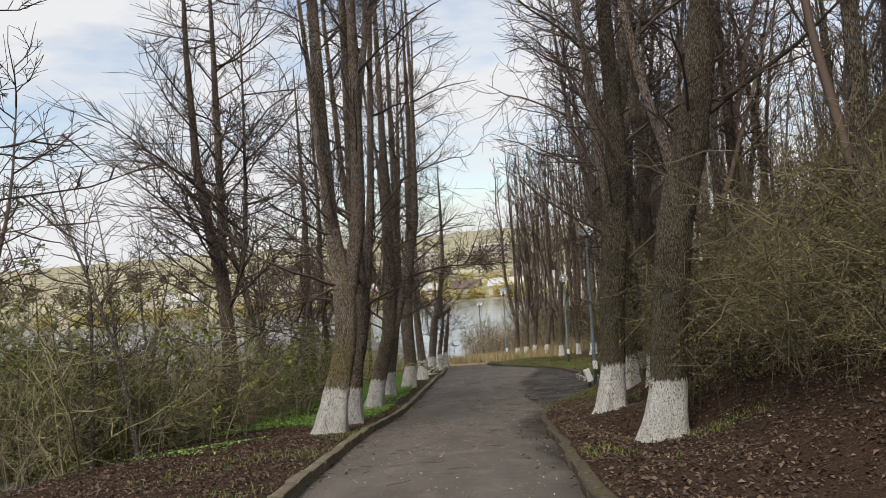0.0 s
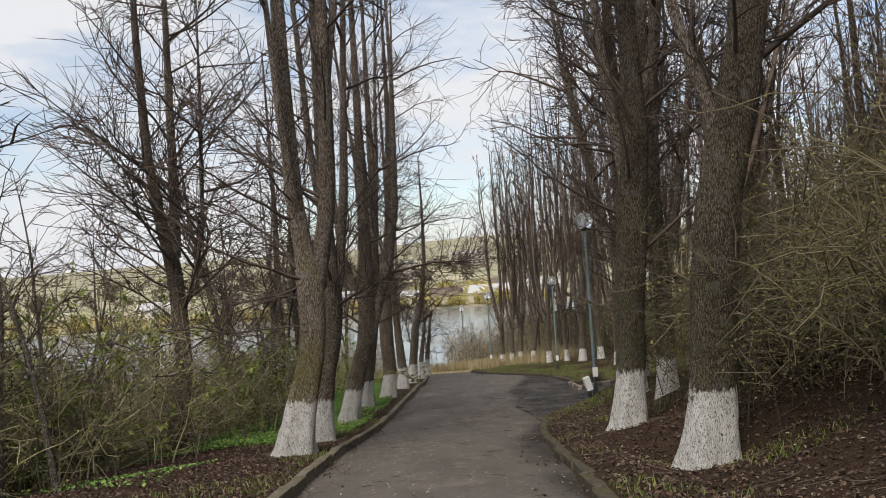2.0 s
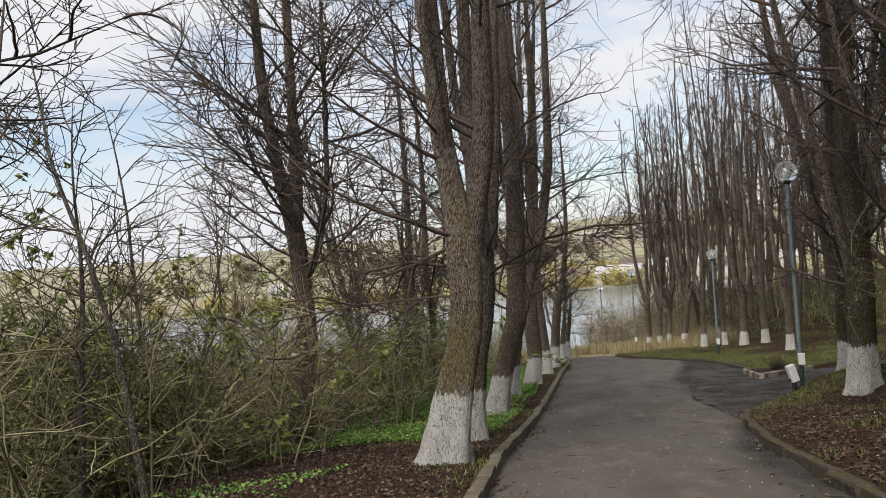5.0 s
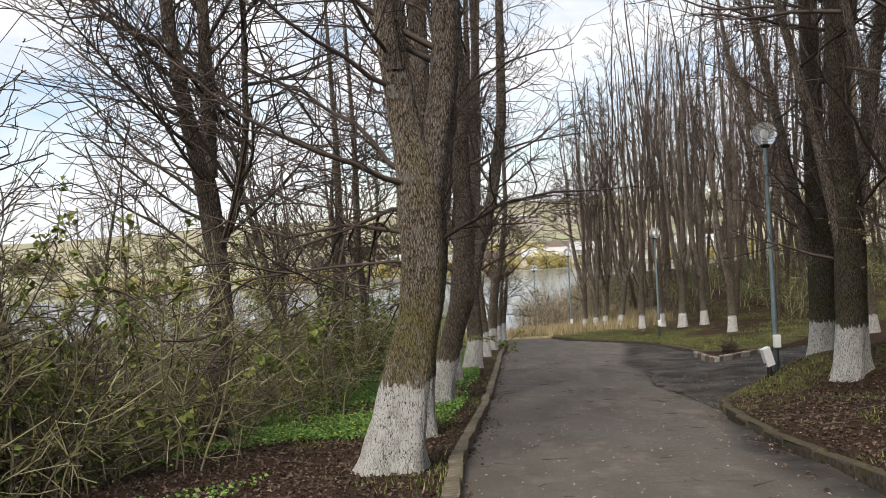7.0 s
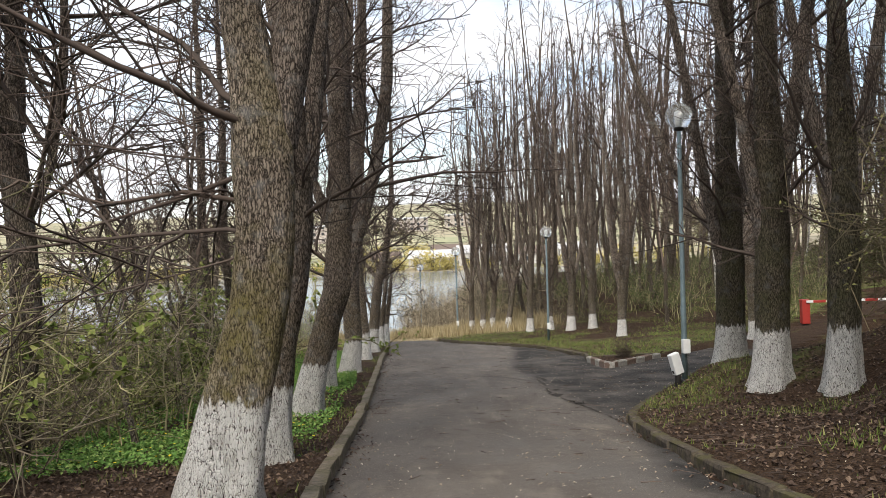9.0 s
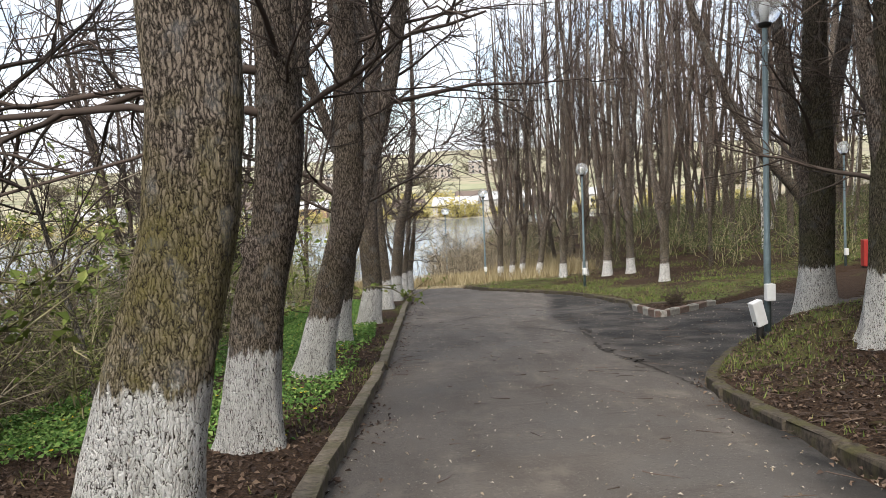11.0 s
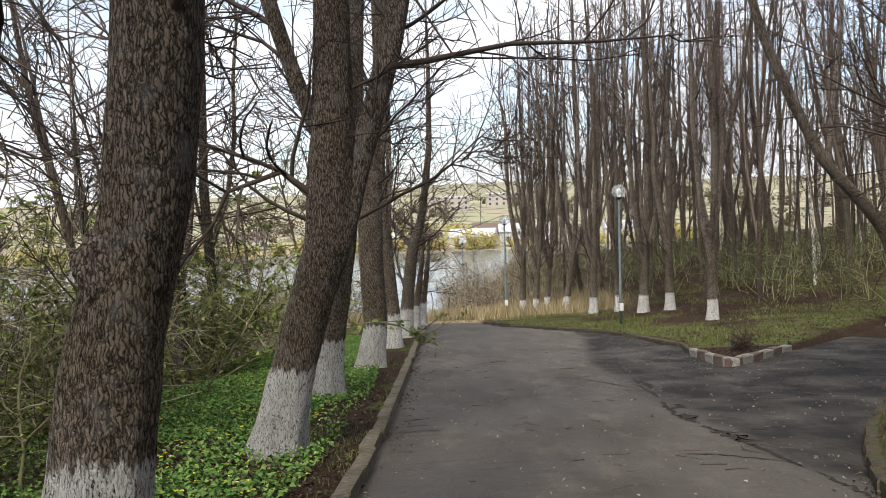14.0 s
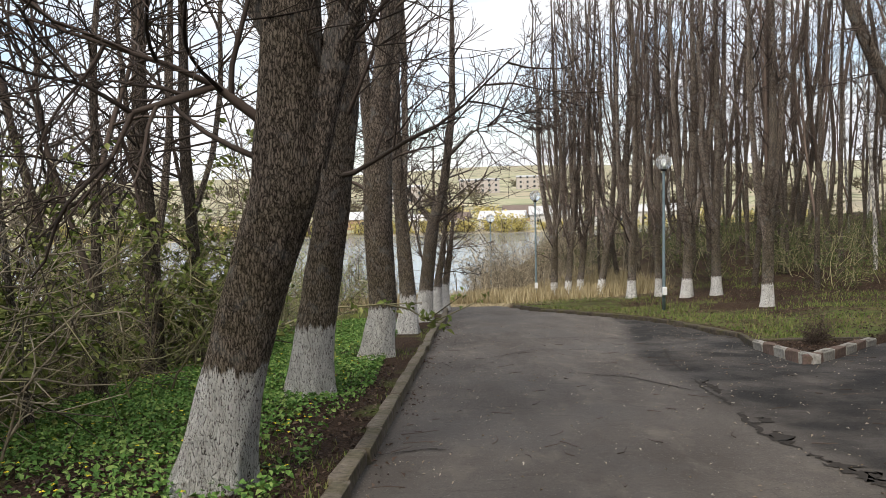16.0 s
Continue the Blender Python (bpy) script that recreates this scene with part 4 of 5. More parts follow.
tree("bare_tree", "bare tree with long level boughs below the road", (-9.4, 13.4, foot_z(-9.4, 13.4)),
     [(-9.4, 13.4, foot_z(-9.4, 13.4), 0.2), (-9.3, 13.4, -0.5, 0.16), (-9.2, 13.4, 1.5, 0.14), (-9.3, 13.3, 3.5, 0.11), (-9.3, 13.2, 6, 0.07), (-9.2, 13.2, 9, 0.02)],
     [stem_up(R, (-9.2, 13.4, 1.2), (-0.2, 0.1), 8, 0.08)], M_BARK_PLAIN, 97, 8, (1.0, 2.4), 0.3, 6, 3, False,
     own=[[(-9.2, 13.3, 2.1, 0.03), (-8.0, 13.1, 2.55, 0.024), (-6.6, 13.0, 2.75, 0.018), (-5.2, 13.0, 2.85, 0.013), (-4.3, 13.0, 3.1, 0.006)],
          [(-9.2, 13.3, 1.7, 0.025), (-7.9, 13.1, 2.05, 0.018), (-6.9, 13.0, 2.2, 0.013), (-5.8, 13.0, 2.3, 0.006)],
          [(-9.25, 13.3, 2.9, 0.03), (-8.0, 13.1, 3.3, 0.022), (-6.7, 13.0, 3.55, 0.014), (-5.4, 12.9, 3.7, 0.006)]])


for k, (x, y, r) in enumerate([(-5.0, 32.5, 0.13), (-4.6, 33.6, 0.1)]):
    z = foot_z(x, y)
    tree("bare_tree", "tall bare tree with knotted trunk standing behind the lindens", (x, y, z),
         [(x, y, z, r * 1.25), (x + 0.05, y, z + 1.5, r), (x - 0.05, y, z + 4, r * 0.95), (x + 0.05, y, z + 7, r * 0.7), (x, y, z + 13, 0.02)],
         [bowed(R, (x, y, z + 1.6 + k), (0.5 + 0.3 * k, 0.2), z + 11, r * 0.6), bowed(R, (x, y, z + 2.5), (-0.4, 0.1), z + 10, r * 0.4)],
         M_BARK_PLAIN, 98 + k, 8, (1.2, 2.6), 0.3, 6, 2, False, "", (45, 80))


def whip(x, y, top, lean, seed):
    """A tall thin young tree with sparse upswept twigs."""
    rng = np.random.RandomState(seed)
    z = foot_z(x, y)
    ob = thing("young_tree", pose(x, y, z), "thin pale young tree with sparse twigs at the thicket's edge", "tree", "thin young trees below the road")
    pts = grow(rng, (0, 0, -0.1), (lean, 0.02, 1), top, 10, 0.06, 0.03)
    part("trunk", trunk_mesh("trunk", pts, 0.055 * np.linspace(1, 0.12, 11), M_PALE, rng, 10, 0.15, 0.004, 0.2), ob)
    tb = Tubes()
    crown(rng, tb, [(pts, 0.04)], 14, (0.9, 2.0), (30, 60), 0.3, 5, 2, 0.05, 0.014)
    part("crown", tb.mesh("crown", M_TWIG), ob, "thin bare twigs")


for k, (x, y, top, lean) in enumerate([(-5.3, 14.6, 6.5, -0.12), (-6.3, 14.9, 5.0, 0.05), (-6.6, 17.4, 6.0, -0.1), (-4.3, 22.6, 4.5, -0.2), (-4.6, 27.4, 5.0, 0.02), (-7.4, 20.4, 6.0, 0.05)]):
    whip(x, y, top, lean, 160 + k)


def plain_tree(name, seed, h, r, count, reach, lo, angle, material, subs=6, twigs=2, fork=2, wob=0.05, twig=None):
    """A tree of the wood, built at the origin."""
    rng = np.random.RandomState(seed)
    ob = thing(name, Matrix(), "", "tree")
    n = 9
    pts = grow(rng, (0, 0, -0.15), (rng.normal(0, 0.05), rng.normal(0, 0.05), 1), h, n, wob, 0.1)
    part("trunk", trunk_mesh("trunk", pts, r * np.linspace(1, 0.08, n + 1), material, rng, 8, 0.5, 0.01, 0.2), ob)
    stems = [(pts, r)]
    tb = Tubes()
    for _ in range(fork):
        p, d = along(pts, rng.uniform(0.07, 0.34))
        st = grow(rng, p, sideways(rng, d, rng.uniform(10, 24)), h * rng.uniform(0.45, 0.65), 7, 0.07, 0.09)
        tb.add(st, r * np.linspace(0.55, 0.06, 8), 6)
        stems.append((st, r * 0.5))
    crown(rng, tb, stems, count, reach, angle, lo, subs, twigs, 0.07, 0.02, lean=True, fat=1.45)
    part("crown", tb.mesh("crown", twig or M_TWIG_RED), ob, "bare fine twigs")
    return ob


def scatter(kinds, places, group, labels, size=(0.85, 1.15), tilt=2.0, seed=1):
    """Copies the kinds to the places, each turned and sized by chance."""
    rng = np.random.RandomState(seed)
    used = set()
    for k, (x, y) in enumerate(places):
        i = rng.randint(len(kinds))
        s = rng.uniform(*size)
        m = pose(x, y, foot_z(x, y), rng.normal(0, tilt), rng.normal(0, tilt), rng.uniform(0, 360))
        ob = kinds[i]
        if i in used:
            ob = copy_thing(ob, m)
        ob.matrix_basis = m
        ob.scale = (s, s, s * rng.uniform(0.92, 1.1))
        used.add(i)
        tagged(ob, labels[i % len(labels)], "", group)
    for i, ob in enumerate(kinds):
        if i not in used:
            for o in (*ob.children_recursive, ob):
                bpy.data.objects.remove(o)


def places(rng, n, xr, yr, gap, ok):
    """Up to n spots in the oblong that lie gap apart and suit ok(x, y)."""
    out = []
    for _ in range(n * 30):
        if len(out) >= n:
            break
        x, y = rng.uniform(*xr), rng.uniform(*yr)
        if ok(x, y) and all((x - a) ** 2 + (y - b) ** 2 > gap * gap for a, b in out):
            out.append((x, y))
    return out


rng = np.random.RandomState(3)
wood = [plain_tree("woodland_tree", 100 + k, 19.5, 0.1 + 0.022 * (k % 3), 10, (1.0, 2.8), 0.2, (22, 55), M_BARK_PLAIN, 6, 3, fork=1 + k % 2, wob=0.075) for k in range(6)]
birch = [plain_tree("birch_tree", 120 + k, 19, 0.1, 12, (0.7, 1.8), 0.35, (25, 50), M_BIRCH, fork=0) for k in range(2)]
wide = [plain_tree("thicket_tree", 130 + k, 10, 0.1, 12, (1.2, 3.0), 0.2, (40, 75), M_BARK_PLAIN, 7, 3, 2, 0.07, M_TWIG) for k in range(4)]


def thin_tree(name, seed, h, r):
    """A slim pole of the wood with a few short branches, built at the origin."""
    rng = np.random.RandomState(seed)
    ob = thing(name, Matrix(), "", "tree")
    pts = grow(rng, (0, 0, -0.15), (rng.normal(0, 0.04), rng.normal(0, 0.04), 1), h, 8, 0.07, 0.1)
    part("trunk", trunk_mesh("trunk", pts, r * np.linspace(1, 0.1, 9), M_BARK_PLAIN, rng, 7, 0.8, 0.006, 0.15), ob)
    tb = Tubes()
    crown(rng, tb, [(pts, r)], 16, (0.8, 2.3), (20, 50), 0.2, 6, 2, 0.06, 0.018, lean=True, fat=1.7)
    part("crown", tb.mesh("crown", M_TWIG_RED), ob, "bare fine twigs")
    return ob


def in_wood(x, y):
    return x > np.interp(y, [24, 40, 47, 52, 58, 90], [14, 15.5, 12, 9.5, 6.5, 8]) and float(road_distance(np.array([x]), np.array([y]))[0]) > 1.2 and not (abs(x - 16) < 1.5 and abs(y - 42) < 1.5)


scatter(wood, places(rng, 95, (5, 44), (40, 76), 1.5, in_wood), "bare wood behind the lawn", ["tall slim bare tree of the wood behind the lawn"], seed=4)
scatter(birch, places(rng, 26, (16, 46), (46, 90), 2.0, in_wood), "birches in the wood", ["slim white-barked birch among darker trees"], seed=5)
poles = [thin_tree("pole_tree", 150 + k, 17, 0.08 + 0.015 * (k % 3)) for k in range(5)]
scatter(poles, places(rng, 100, (4.5, 46), (44, 96), 1.3, lambda x, y: in_wood(x, y) and y > 46), "slim poles of the wood", ["slim bare pole of a tree deep in the wood"], (0.8, 1.2), seed=17)
wood2 = [plain_tree("bank_tree", 140 + k, 14, 0.13 + 0.03 * (k % 2), 12, (0.9, 2.6), 0.18, (25, 60), M_BARK_PLAIN, 6, 2, fork=2) for k in range(4)]
scatter(wood2, places(rng, 62, (5.6, 24), (9, 38), 1.2, lambda x, y: on_bank(np.array(x), np.array(y)) and road_distance(np.array([x]), np.array([y]))[0] > 3.8), "bare trees up the bank", ["bare grey-brown tree on the wooded bank"], seed=6)
left_spots = [(-4.9, 30.0), (-8.6, 15.6), (-12.5, 20.0), (-7.2, 34.5), (-11.0, 33.0), (-3.9, 44.5), (-14.5, 27.5), (-9.0, 42.0), (-7.0, 52.0), (-16.5, 36.0), (-13.0, 46.0), (-19.0, 22.0)]
scatter(wide, left_spots, "bare trees of the thicket", ["bare many-branched tree standing in the brown thicket"], (0.9, 1.25), seed=8)

# ---- shrubs and undergrowth ----


def shrub(name, seed, stems, h, spread_r, material, leaf=None, leaf_n=0, leaf_size=0.04, twigs=5, arch=0.0, rad=0.017, split=True, wild=0.75):
    rng = np.random.RandomState(seed)
    ob = thing(name, Matrix(), "", "shrub")
    tb, lv = Tubes(), Leaves()
    for _ in range(stems):
        if split:
            tb = Tubes()
        a, q = rng.uniform(0, math.tau), rng.uniform(0, 1) ** 0.7 * spread_r
        b = a + rng.normal(0, 0.9)
        d = np.array([math.cos(b) * rng.uniform(0, wild), math.sin(b) * rng.uniform(0, wild), 1.0])
        ln = h * rng.uniform(0.5, 1.0)
        st = grow(rng, (q * math.cos(a), q * math.sin(a), -0.08), d, ln, 7, 0.17, 0.02 - arch)
        r = rad * rng.uniform(0.5, 1.3)
        tb.add(st, r * np.linspace(1, 0.3, 8), 3)
        for t in range(twigs):
            p, e = along(st, rng.uniform(0.2, 0.98))
            lt = ln * rng.uniform(0.2, 0.45)
            tw = grow(rng, p, sideways(rng, e, rng.uniform(35, 90)), lt, 3, 0.26, 0.03 - arch)
            tb.add(tw, np.maximum(r * np.linspace(0.55, 0.3, 4), 0.0045), 3)
            for u in range(2):
                p2, e2 = along(tw, rng.uniform(0.2, 0.95))
                t2 = grow(rng, p2, sideways(rng, e2, rng.uniform(30, 80)), lt * 0.55, 1, 0.2)
                tb.add(t2, (max(r * 0.35, 0.0042), 0.0035), 3)
                if leaf:
                    c = np.repeat(t2, leaf_n, 0)
                    lv.add(c + rng.normal(0, 0.035, c.shape), leaf_size * rng.uniform(0.6, 1.3, len(c)))
            if leaf:
                c = np.repeat(tw, leaf_n, 0)
                lv.add(c + rng.normal(0, 0.03, c.shape), leaf_size * rng.uniform(0.6, 1.3, len(c)))
        if split:
            part("stem", tb.mesh("stem", material), ob)
    if not split:
        tagged(part("branchwork", tb.mesh("branchwork", material), ob), kind="stuff")
    if leaf:
        part("foliage", lv.mesh("foliage", leaf, rng), ob, "small fresh leaves")
    return ob


thicket = [shrub("thicket_shrub", 200 + k, 10, 3.0, 1.0, M_SHRUB if k % 2 else M_SHRUB_DARK, twigs=12) for k in range(3)] + [shrub("thicket_shrub", 210 + k, 10, 2.7, 1.0, M_SHRUB_GREEN, M_BUDS, 2, 0.042, 10) for k in range(4)]
T_LABELS = ["tangled bare brown shrub in the thicket"] * 3 + ["thin shrub with opening green leaves in the thicket"] * 4


def left_ok(near):
    return lambda x, y: x < np.interp(y, [0, 14, 18, 22, 30, 40, 50], [-8, -6.4, -5.1, -4.6, -4.4, -3.6, -3.0]) - near


scatter(thicket, places(rng, 72, (-12, -1.5), (13.5, 56), 1.15, left_ok(0.15)), "tangled thicket below the road", T_LABELS, (0.75, 1.3), 4, 9)
slender = [shrub("thicket_sapling", 270 + k, 3, 3.4, 0.25, (M_SHRUB, M_SHRUB_DARK, M_SHRUB_GREEN)[k % 3], (None, M_BUDS)[k % 2], 1, 0.035, 10, rad=0.016, split=False, wild=0.4) for k in range(6)]
scatter(slender, places(rng, 38, (-9.5, -2.5), (11.5, 34), 0.6, lambda x, y: left_ok(-0.7)(x, y) and not left_ok(2.6)(x, y)), "thin saplings at the thicket's edge", ["thin upright sapling with fine twigs at the thicket's edge"], (0.6, 1.25), 6, 16)
bushes = [shrub("thicket_bush", 290 + k, 9, 4.3, 0.9, (M_SHRUB_DARK, M_SHRUB)[k % 2], (None, M_BUDS, M_BUDS_OLIVE)[k], 1, 0.05, 13, rad=0.02, split=False, wild=0.6) for k in range(3)]
scatter(bushes, places(rng, 34, (-13.5, -6.8), (14, 34), 1.25, lambda x, y: True), "tall bushes on the slope to the lake", ["tall bare bush on the slope above the lake", "tall bush in small fresh leaf on the slope", "tall bush with tiny olive leaves on the slope"], (0.9, 1.35), 4, 19)
leafy = [shrub("leafy_shrub", 230 + k, 10, 2.8, 0.7, M_SHRUB_GREEN, M_BUDS, 6, 0.075, 8) for k in range(2)]
scatter(leafy, [(-10.3, 19.0), (-9.4, 17.3), (-11.6, 22.6), (-12.5, 17.5), (-8.6, 34.0), (-6.2, 27.5), (-10.5, 29.0), (-11.5, 20.5), (-13.5, 21.0), (-5.6, 33.0), (-8.4, 20.6), (-7.7, 17.2), (-9.6, 25.4), (-7.4, 30.2), (-10.8, 26.6), (-6.6, 36.0), (-14.6, 18.6), (-12.2, 25.0)], "green shrubs in the thicket", ["shrub in fresh green leaf at the thicket's edge"], (1.2, 2.1), 3, 12)
bankers = [shrub("bank_shrub", 240 + k, 9, 3.4, 1.0, M_SHRUB_BANK, M_BUDS_DULL, 2, 0.045, 11, 0.04) for k in range(4)]


def bank_ok(lo):
    return lambda x, y: bool(on_bank(np.array(x), np.array(y))) and road_distance(np.array([x]), np.array([y]))[0] > lo


scatter(bankers, places(rng, 62, (4.2, 15), (10, 27), 1.0, lambda x, y: bank_ok(3.9)(x, y) and (y < 17 or x > 9.5)), "budding shrubs on the bank", ["arching shrub with tiny green leaves on the bank"], (0.7, 1.3), 5, 13)
brush = [shrub("bank_brush", 280 + k, 9, 2.3, 0.9, (M_SHRUB_BANK, M_SHRUB_DARK)[k % 2], M_BUDS_OLIVE, 2, 0.034, 15, 0.05, rad=0.009, split=False) for k in range(4)]
scatter(brush, places(rng, 75, (3.2, 10.5), (6.5, 19), 0.62, lambda x, y: bank_ok(2.3)(x, y) and x > 4.25 + 0.1 * abs(y - 11) and (y < 17 or x > 6.5)), "twiggy brush on the bank", ["fine twiggy brush with tiny olive leaves on the leafy bank"], (0.7, 1.25), 6, 18)
under = [shrub("wood_undergrowth", 250 + k, 12, 2.1, 1.2, M_SHRUB_GREEN, M_BUDS_HEDGE, 1, 0.085, 5, split=False) for k in range(3)]
scatter(under, places(rng, 110, (4.5, 42), (40, 76), 1.4, lambda x, y: in_wood(x - 0.5, y)), "green undergrowth of the wood", ["low greening undergrowth at the wood's edge"], (0.8, 1.3), 3, 14)
saplings = [shrub("sapling_clump", 260 + k, 6, 3.0, 0.8, M_SHRUB, twigs=9, rad=0.02, wild=0.3, split=False) for k in range(3)]
scatter(saplings, places(rng, 125, (-9, 10), (54, 84), 0.95, lambda x, y: True), "saplings below the road's end", ["thin bare saplings on the slope above the lake"], (0.8, 1.3), 2, 15)

# ---- kerbs ----


def stone_mesh(name, seed, material, w=0.15, h=0.24):
    rng = np.random.RandomState(seed)
    bm = bmesh.new()
    box(bm, (w, 1.0, h), (0, 0, 0), 0.03)
    for v in bm.verts:
        v.co += Vector(rng.normal(0, 0.007, 3))
    me = bpy.data.meshes.new(name)
    bm.to_mesh(me)
    bm.free()
    me.materials.append(material)
    return me


KERB_STONES = [stone_mesh("kerb_stone", s, M_KERB) for s in range(3)]
DARK_STONES = [stone_mesh("kerb_stone", s, M_KERB_DARK) for s in range(7, 10)]
PAINTED = [stone_mesh("kerb_stone", 5, M_KERB_WHITE), stone_mesh("kerb_stone", 6, M_KERB_RED)]


def build_kerb(name, label, line, stone, out, top=0.12, meshes=KERB_STONES, seed=0, alternate=False):
    """Stones end to end along a line; out: how far the stones' middle lies outside it (to its left)."""
    rng = np.random.RandomState(seed)
    parent = thing(name, Matrix(), label, "kerb", kind="structure")
    pts = np.array(line, float)
    seg = np.concatenate([[0], np.cumsum(np.hypot(*np.diff(pts, axis=0).T))])
    n = int(round(seg[-1] / stone))
    for k in range(n):
        a, b = (seg[-1] * k / n), (seg[-1] * (k + 1) / n)
        p, q = (np.array([np.interp(s, seg, pts[:, i]) for i in (0, 1)]) for s in (a, b))
        d = q - p
        ln = float(np.hypot(*d))
        side = np.array([-d[1], d[0]]) / ln * (out + rng.normal(0, 0.008))
        mid = (p + q) / 2 + side
        z0, z1 = float(road_z(p[1])), float(road_z(q[1]))
        me = meshes[k % len(meshes) if alternate else rng.randint(len(meshes))]
        m = pose(mid[0], mid[1], (z0 + z1) / 2 + top - 0.12 + rng.normal(0, 0.006), math.degrees(math.atan2(z1 - z0, ln)), rng.normal(0, 1.5), math.degrees(math.atan2(-d[0], d[1])) + rng.normal(0, 0.5))
        part("kerb_stone", me, parent, at=m @ Matrix.Diagonal((1, ln - 0.012, 1, 1)))


build_kerb("kerb_left", "mossy grey concrete kerb of long stones beside the road", [(-1.46, -4)] + LEFT_EDGE[2:], 1.0, 0.075, 0.13, seed=1)
build_kerb("kerb_right", "worn mossy concrete kerb below the leafy bank", [(1.15, -4)] + RIGHT_EDGE[-2:0:-1] + [RIGHT_EDGE[0]], 1.0, -0.075, 0.1, DARK_STONES, 2)
build_kerb("kerb_corner", "curved kerb round the mound at the side road", [RIGHT_EDGE[0]] + BRANCH_EDGE[::-1][:-1], 0.5, -0.075, 0.1, DARK_STONES, 3)
build_kerb("kerb_lawn", "low half-sunk kerb along the lawn", LAWN_EDGE[1:9][::-1], 1.0, -0.075, 0.09, DARK_STONES, 4)
build_kerb("kerb_painted", "kerb painted white and dull red round the shrub bed", [LAWN_EDGE[8], LAWN_EDGE[9], (7.45, 33.3)], 0.52, 0.075, 0.13, PAINTED, 5, True)
build_kerb("kerb_bed", "low bare kerb between the shrub bed and the lawn", [(7.4, 33.5), (5.55, 33.75)], 0.8, 0.0, 0.12, DARK_STONES, 6)

# ---- lamps and other fixtures ----


def lamp_post(x, y, height, lean, label):
    z = foot_z(x, y) + 0.06
    ob = thing("street_lamp", pose(x, y, z, 0, lean, 0), label, "lamp", "globe lamps along the road")
    part("base_plate", lathe(bmesh.new(), [(0.1, -0.1), (0.1, 0.03), (0.055, 0.05)], 16), ob, "", M_IRON)
    part("pole", lathe(bmesh.new(), [(0.05, 0), (0.048, 1.3), (0.042, 1.35), (0.036, height - 0.3), (0.036, height - 0.2)], 14), ob, "grey painted steel", M_POLE)
    part("collar", lathe(bmesh.new(), [(0.045, height - 0.26), (0.085, height - 0.24), (0.095, height - 0.19), (0.06, height - 0.17)], 18), ob, "dark collar", M_IRON)
    part("junction_box", box(bmesh.new(), (0.13, 0.1, 0.24), (0, -0.075, 0.62), 0.012), ob, "small pale box", M_WHITE)
    ball = [(0.23 * math.sin(a), height - 0.23 * math.cos(a)) for a in np.linspace(0.32, math.pi - 0.03, 14)]
    globe = part("globe", lathe(bmesh.new(), ball, 28), ob, "clear plastic globe", M_GLOBE)
    part("bulb", lathe(bmesh.new(), [(0.045, height - 0.2), (0.05, height - 0.08), (0.065, height), (0.055, height + 0.06), (0.02, height + 0.08)], 14), globe, "white lamp in its holder", M_SOCKET)


lamp_post(4.48, 24.2, 4.58, 0.3, "tall globe lamp on a grey pole at the mound")
for x, y in ((6.5, 43.2), (4.1, 53.8), (2.9, 63.0)):
    lamp_post(x, y, 4.4, 0.5, "globe lamp on a pale grey pole at the lawn")
lamp_post(15.9, 41.9, 4.4, -0.5, "globe lamp beside the side road's barrier")


def build_floodlight():
    x, y = 4.27, 24.0
    z = foot_z(x, y) + 0.06
    ob = thing("floodlight", pose(x, y, z, 0, 0, 12), "white floodlight box tilted on a short dark stake", "lamp")
    part("stake", lathe(bmesh.new(), [(0.05, -0.12), (0.05, 0.2), (0.035, 0.26)], 10), ob, "", M_IRON)
    part("body", box(bmesh.new(), (0.17, 0.12, 0.36), (-0.03, 0, 0.4), 0.012, (0, -16, 0)), ob, "white metal box", M_WHITE)
    part("bracket", box(bmesh.new(), (0.2, 0.03, 0.05), (0.0, 0, 0.28), 0.006, (0, -16, 0)), ob, "", M_IRON)


def build_barrier():
    x, y = 16.4, 41.4
    z = foot_z(x, y) + 0.06
    ob = thing("road_barrier", pose(x, y, z, 0, 0, -8), "red and white boom barrier across the side road", "barrier")
    part("cabinet", box(bmesh.new(), (0.3, 0.3, 0.95), (0, 0, 0.55), 0.02), ob, "red painted cabinet", M_RED)
    part("foot", box(bmesh.new(), (0.22, 0.22, 0.2), (0, 0, 0.02), 0.01), ob, "", M_IRON)
    boom = part("boom", box(bmesh.new(), (4.2, 0.06, 0.09), (2.1, -0.18, 0.95), 0.01), ob, "white bar", M_WHITE)
    for k in range(4):
        part("stripe", box(bmesh.new(), (0.5, 0.066, 0.096), (0.5 + k, -0.18, 0.95), 0.01), boom, "red band", M_RED)
    part("post", lathe(bmesh.new(), [(0.05, -0.1), (0.05, 0.9)], 10, (4.0, -0.18, 0)), ob, "", M_IRON)




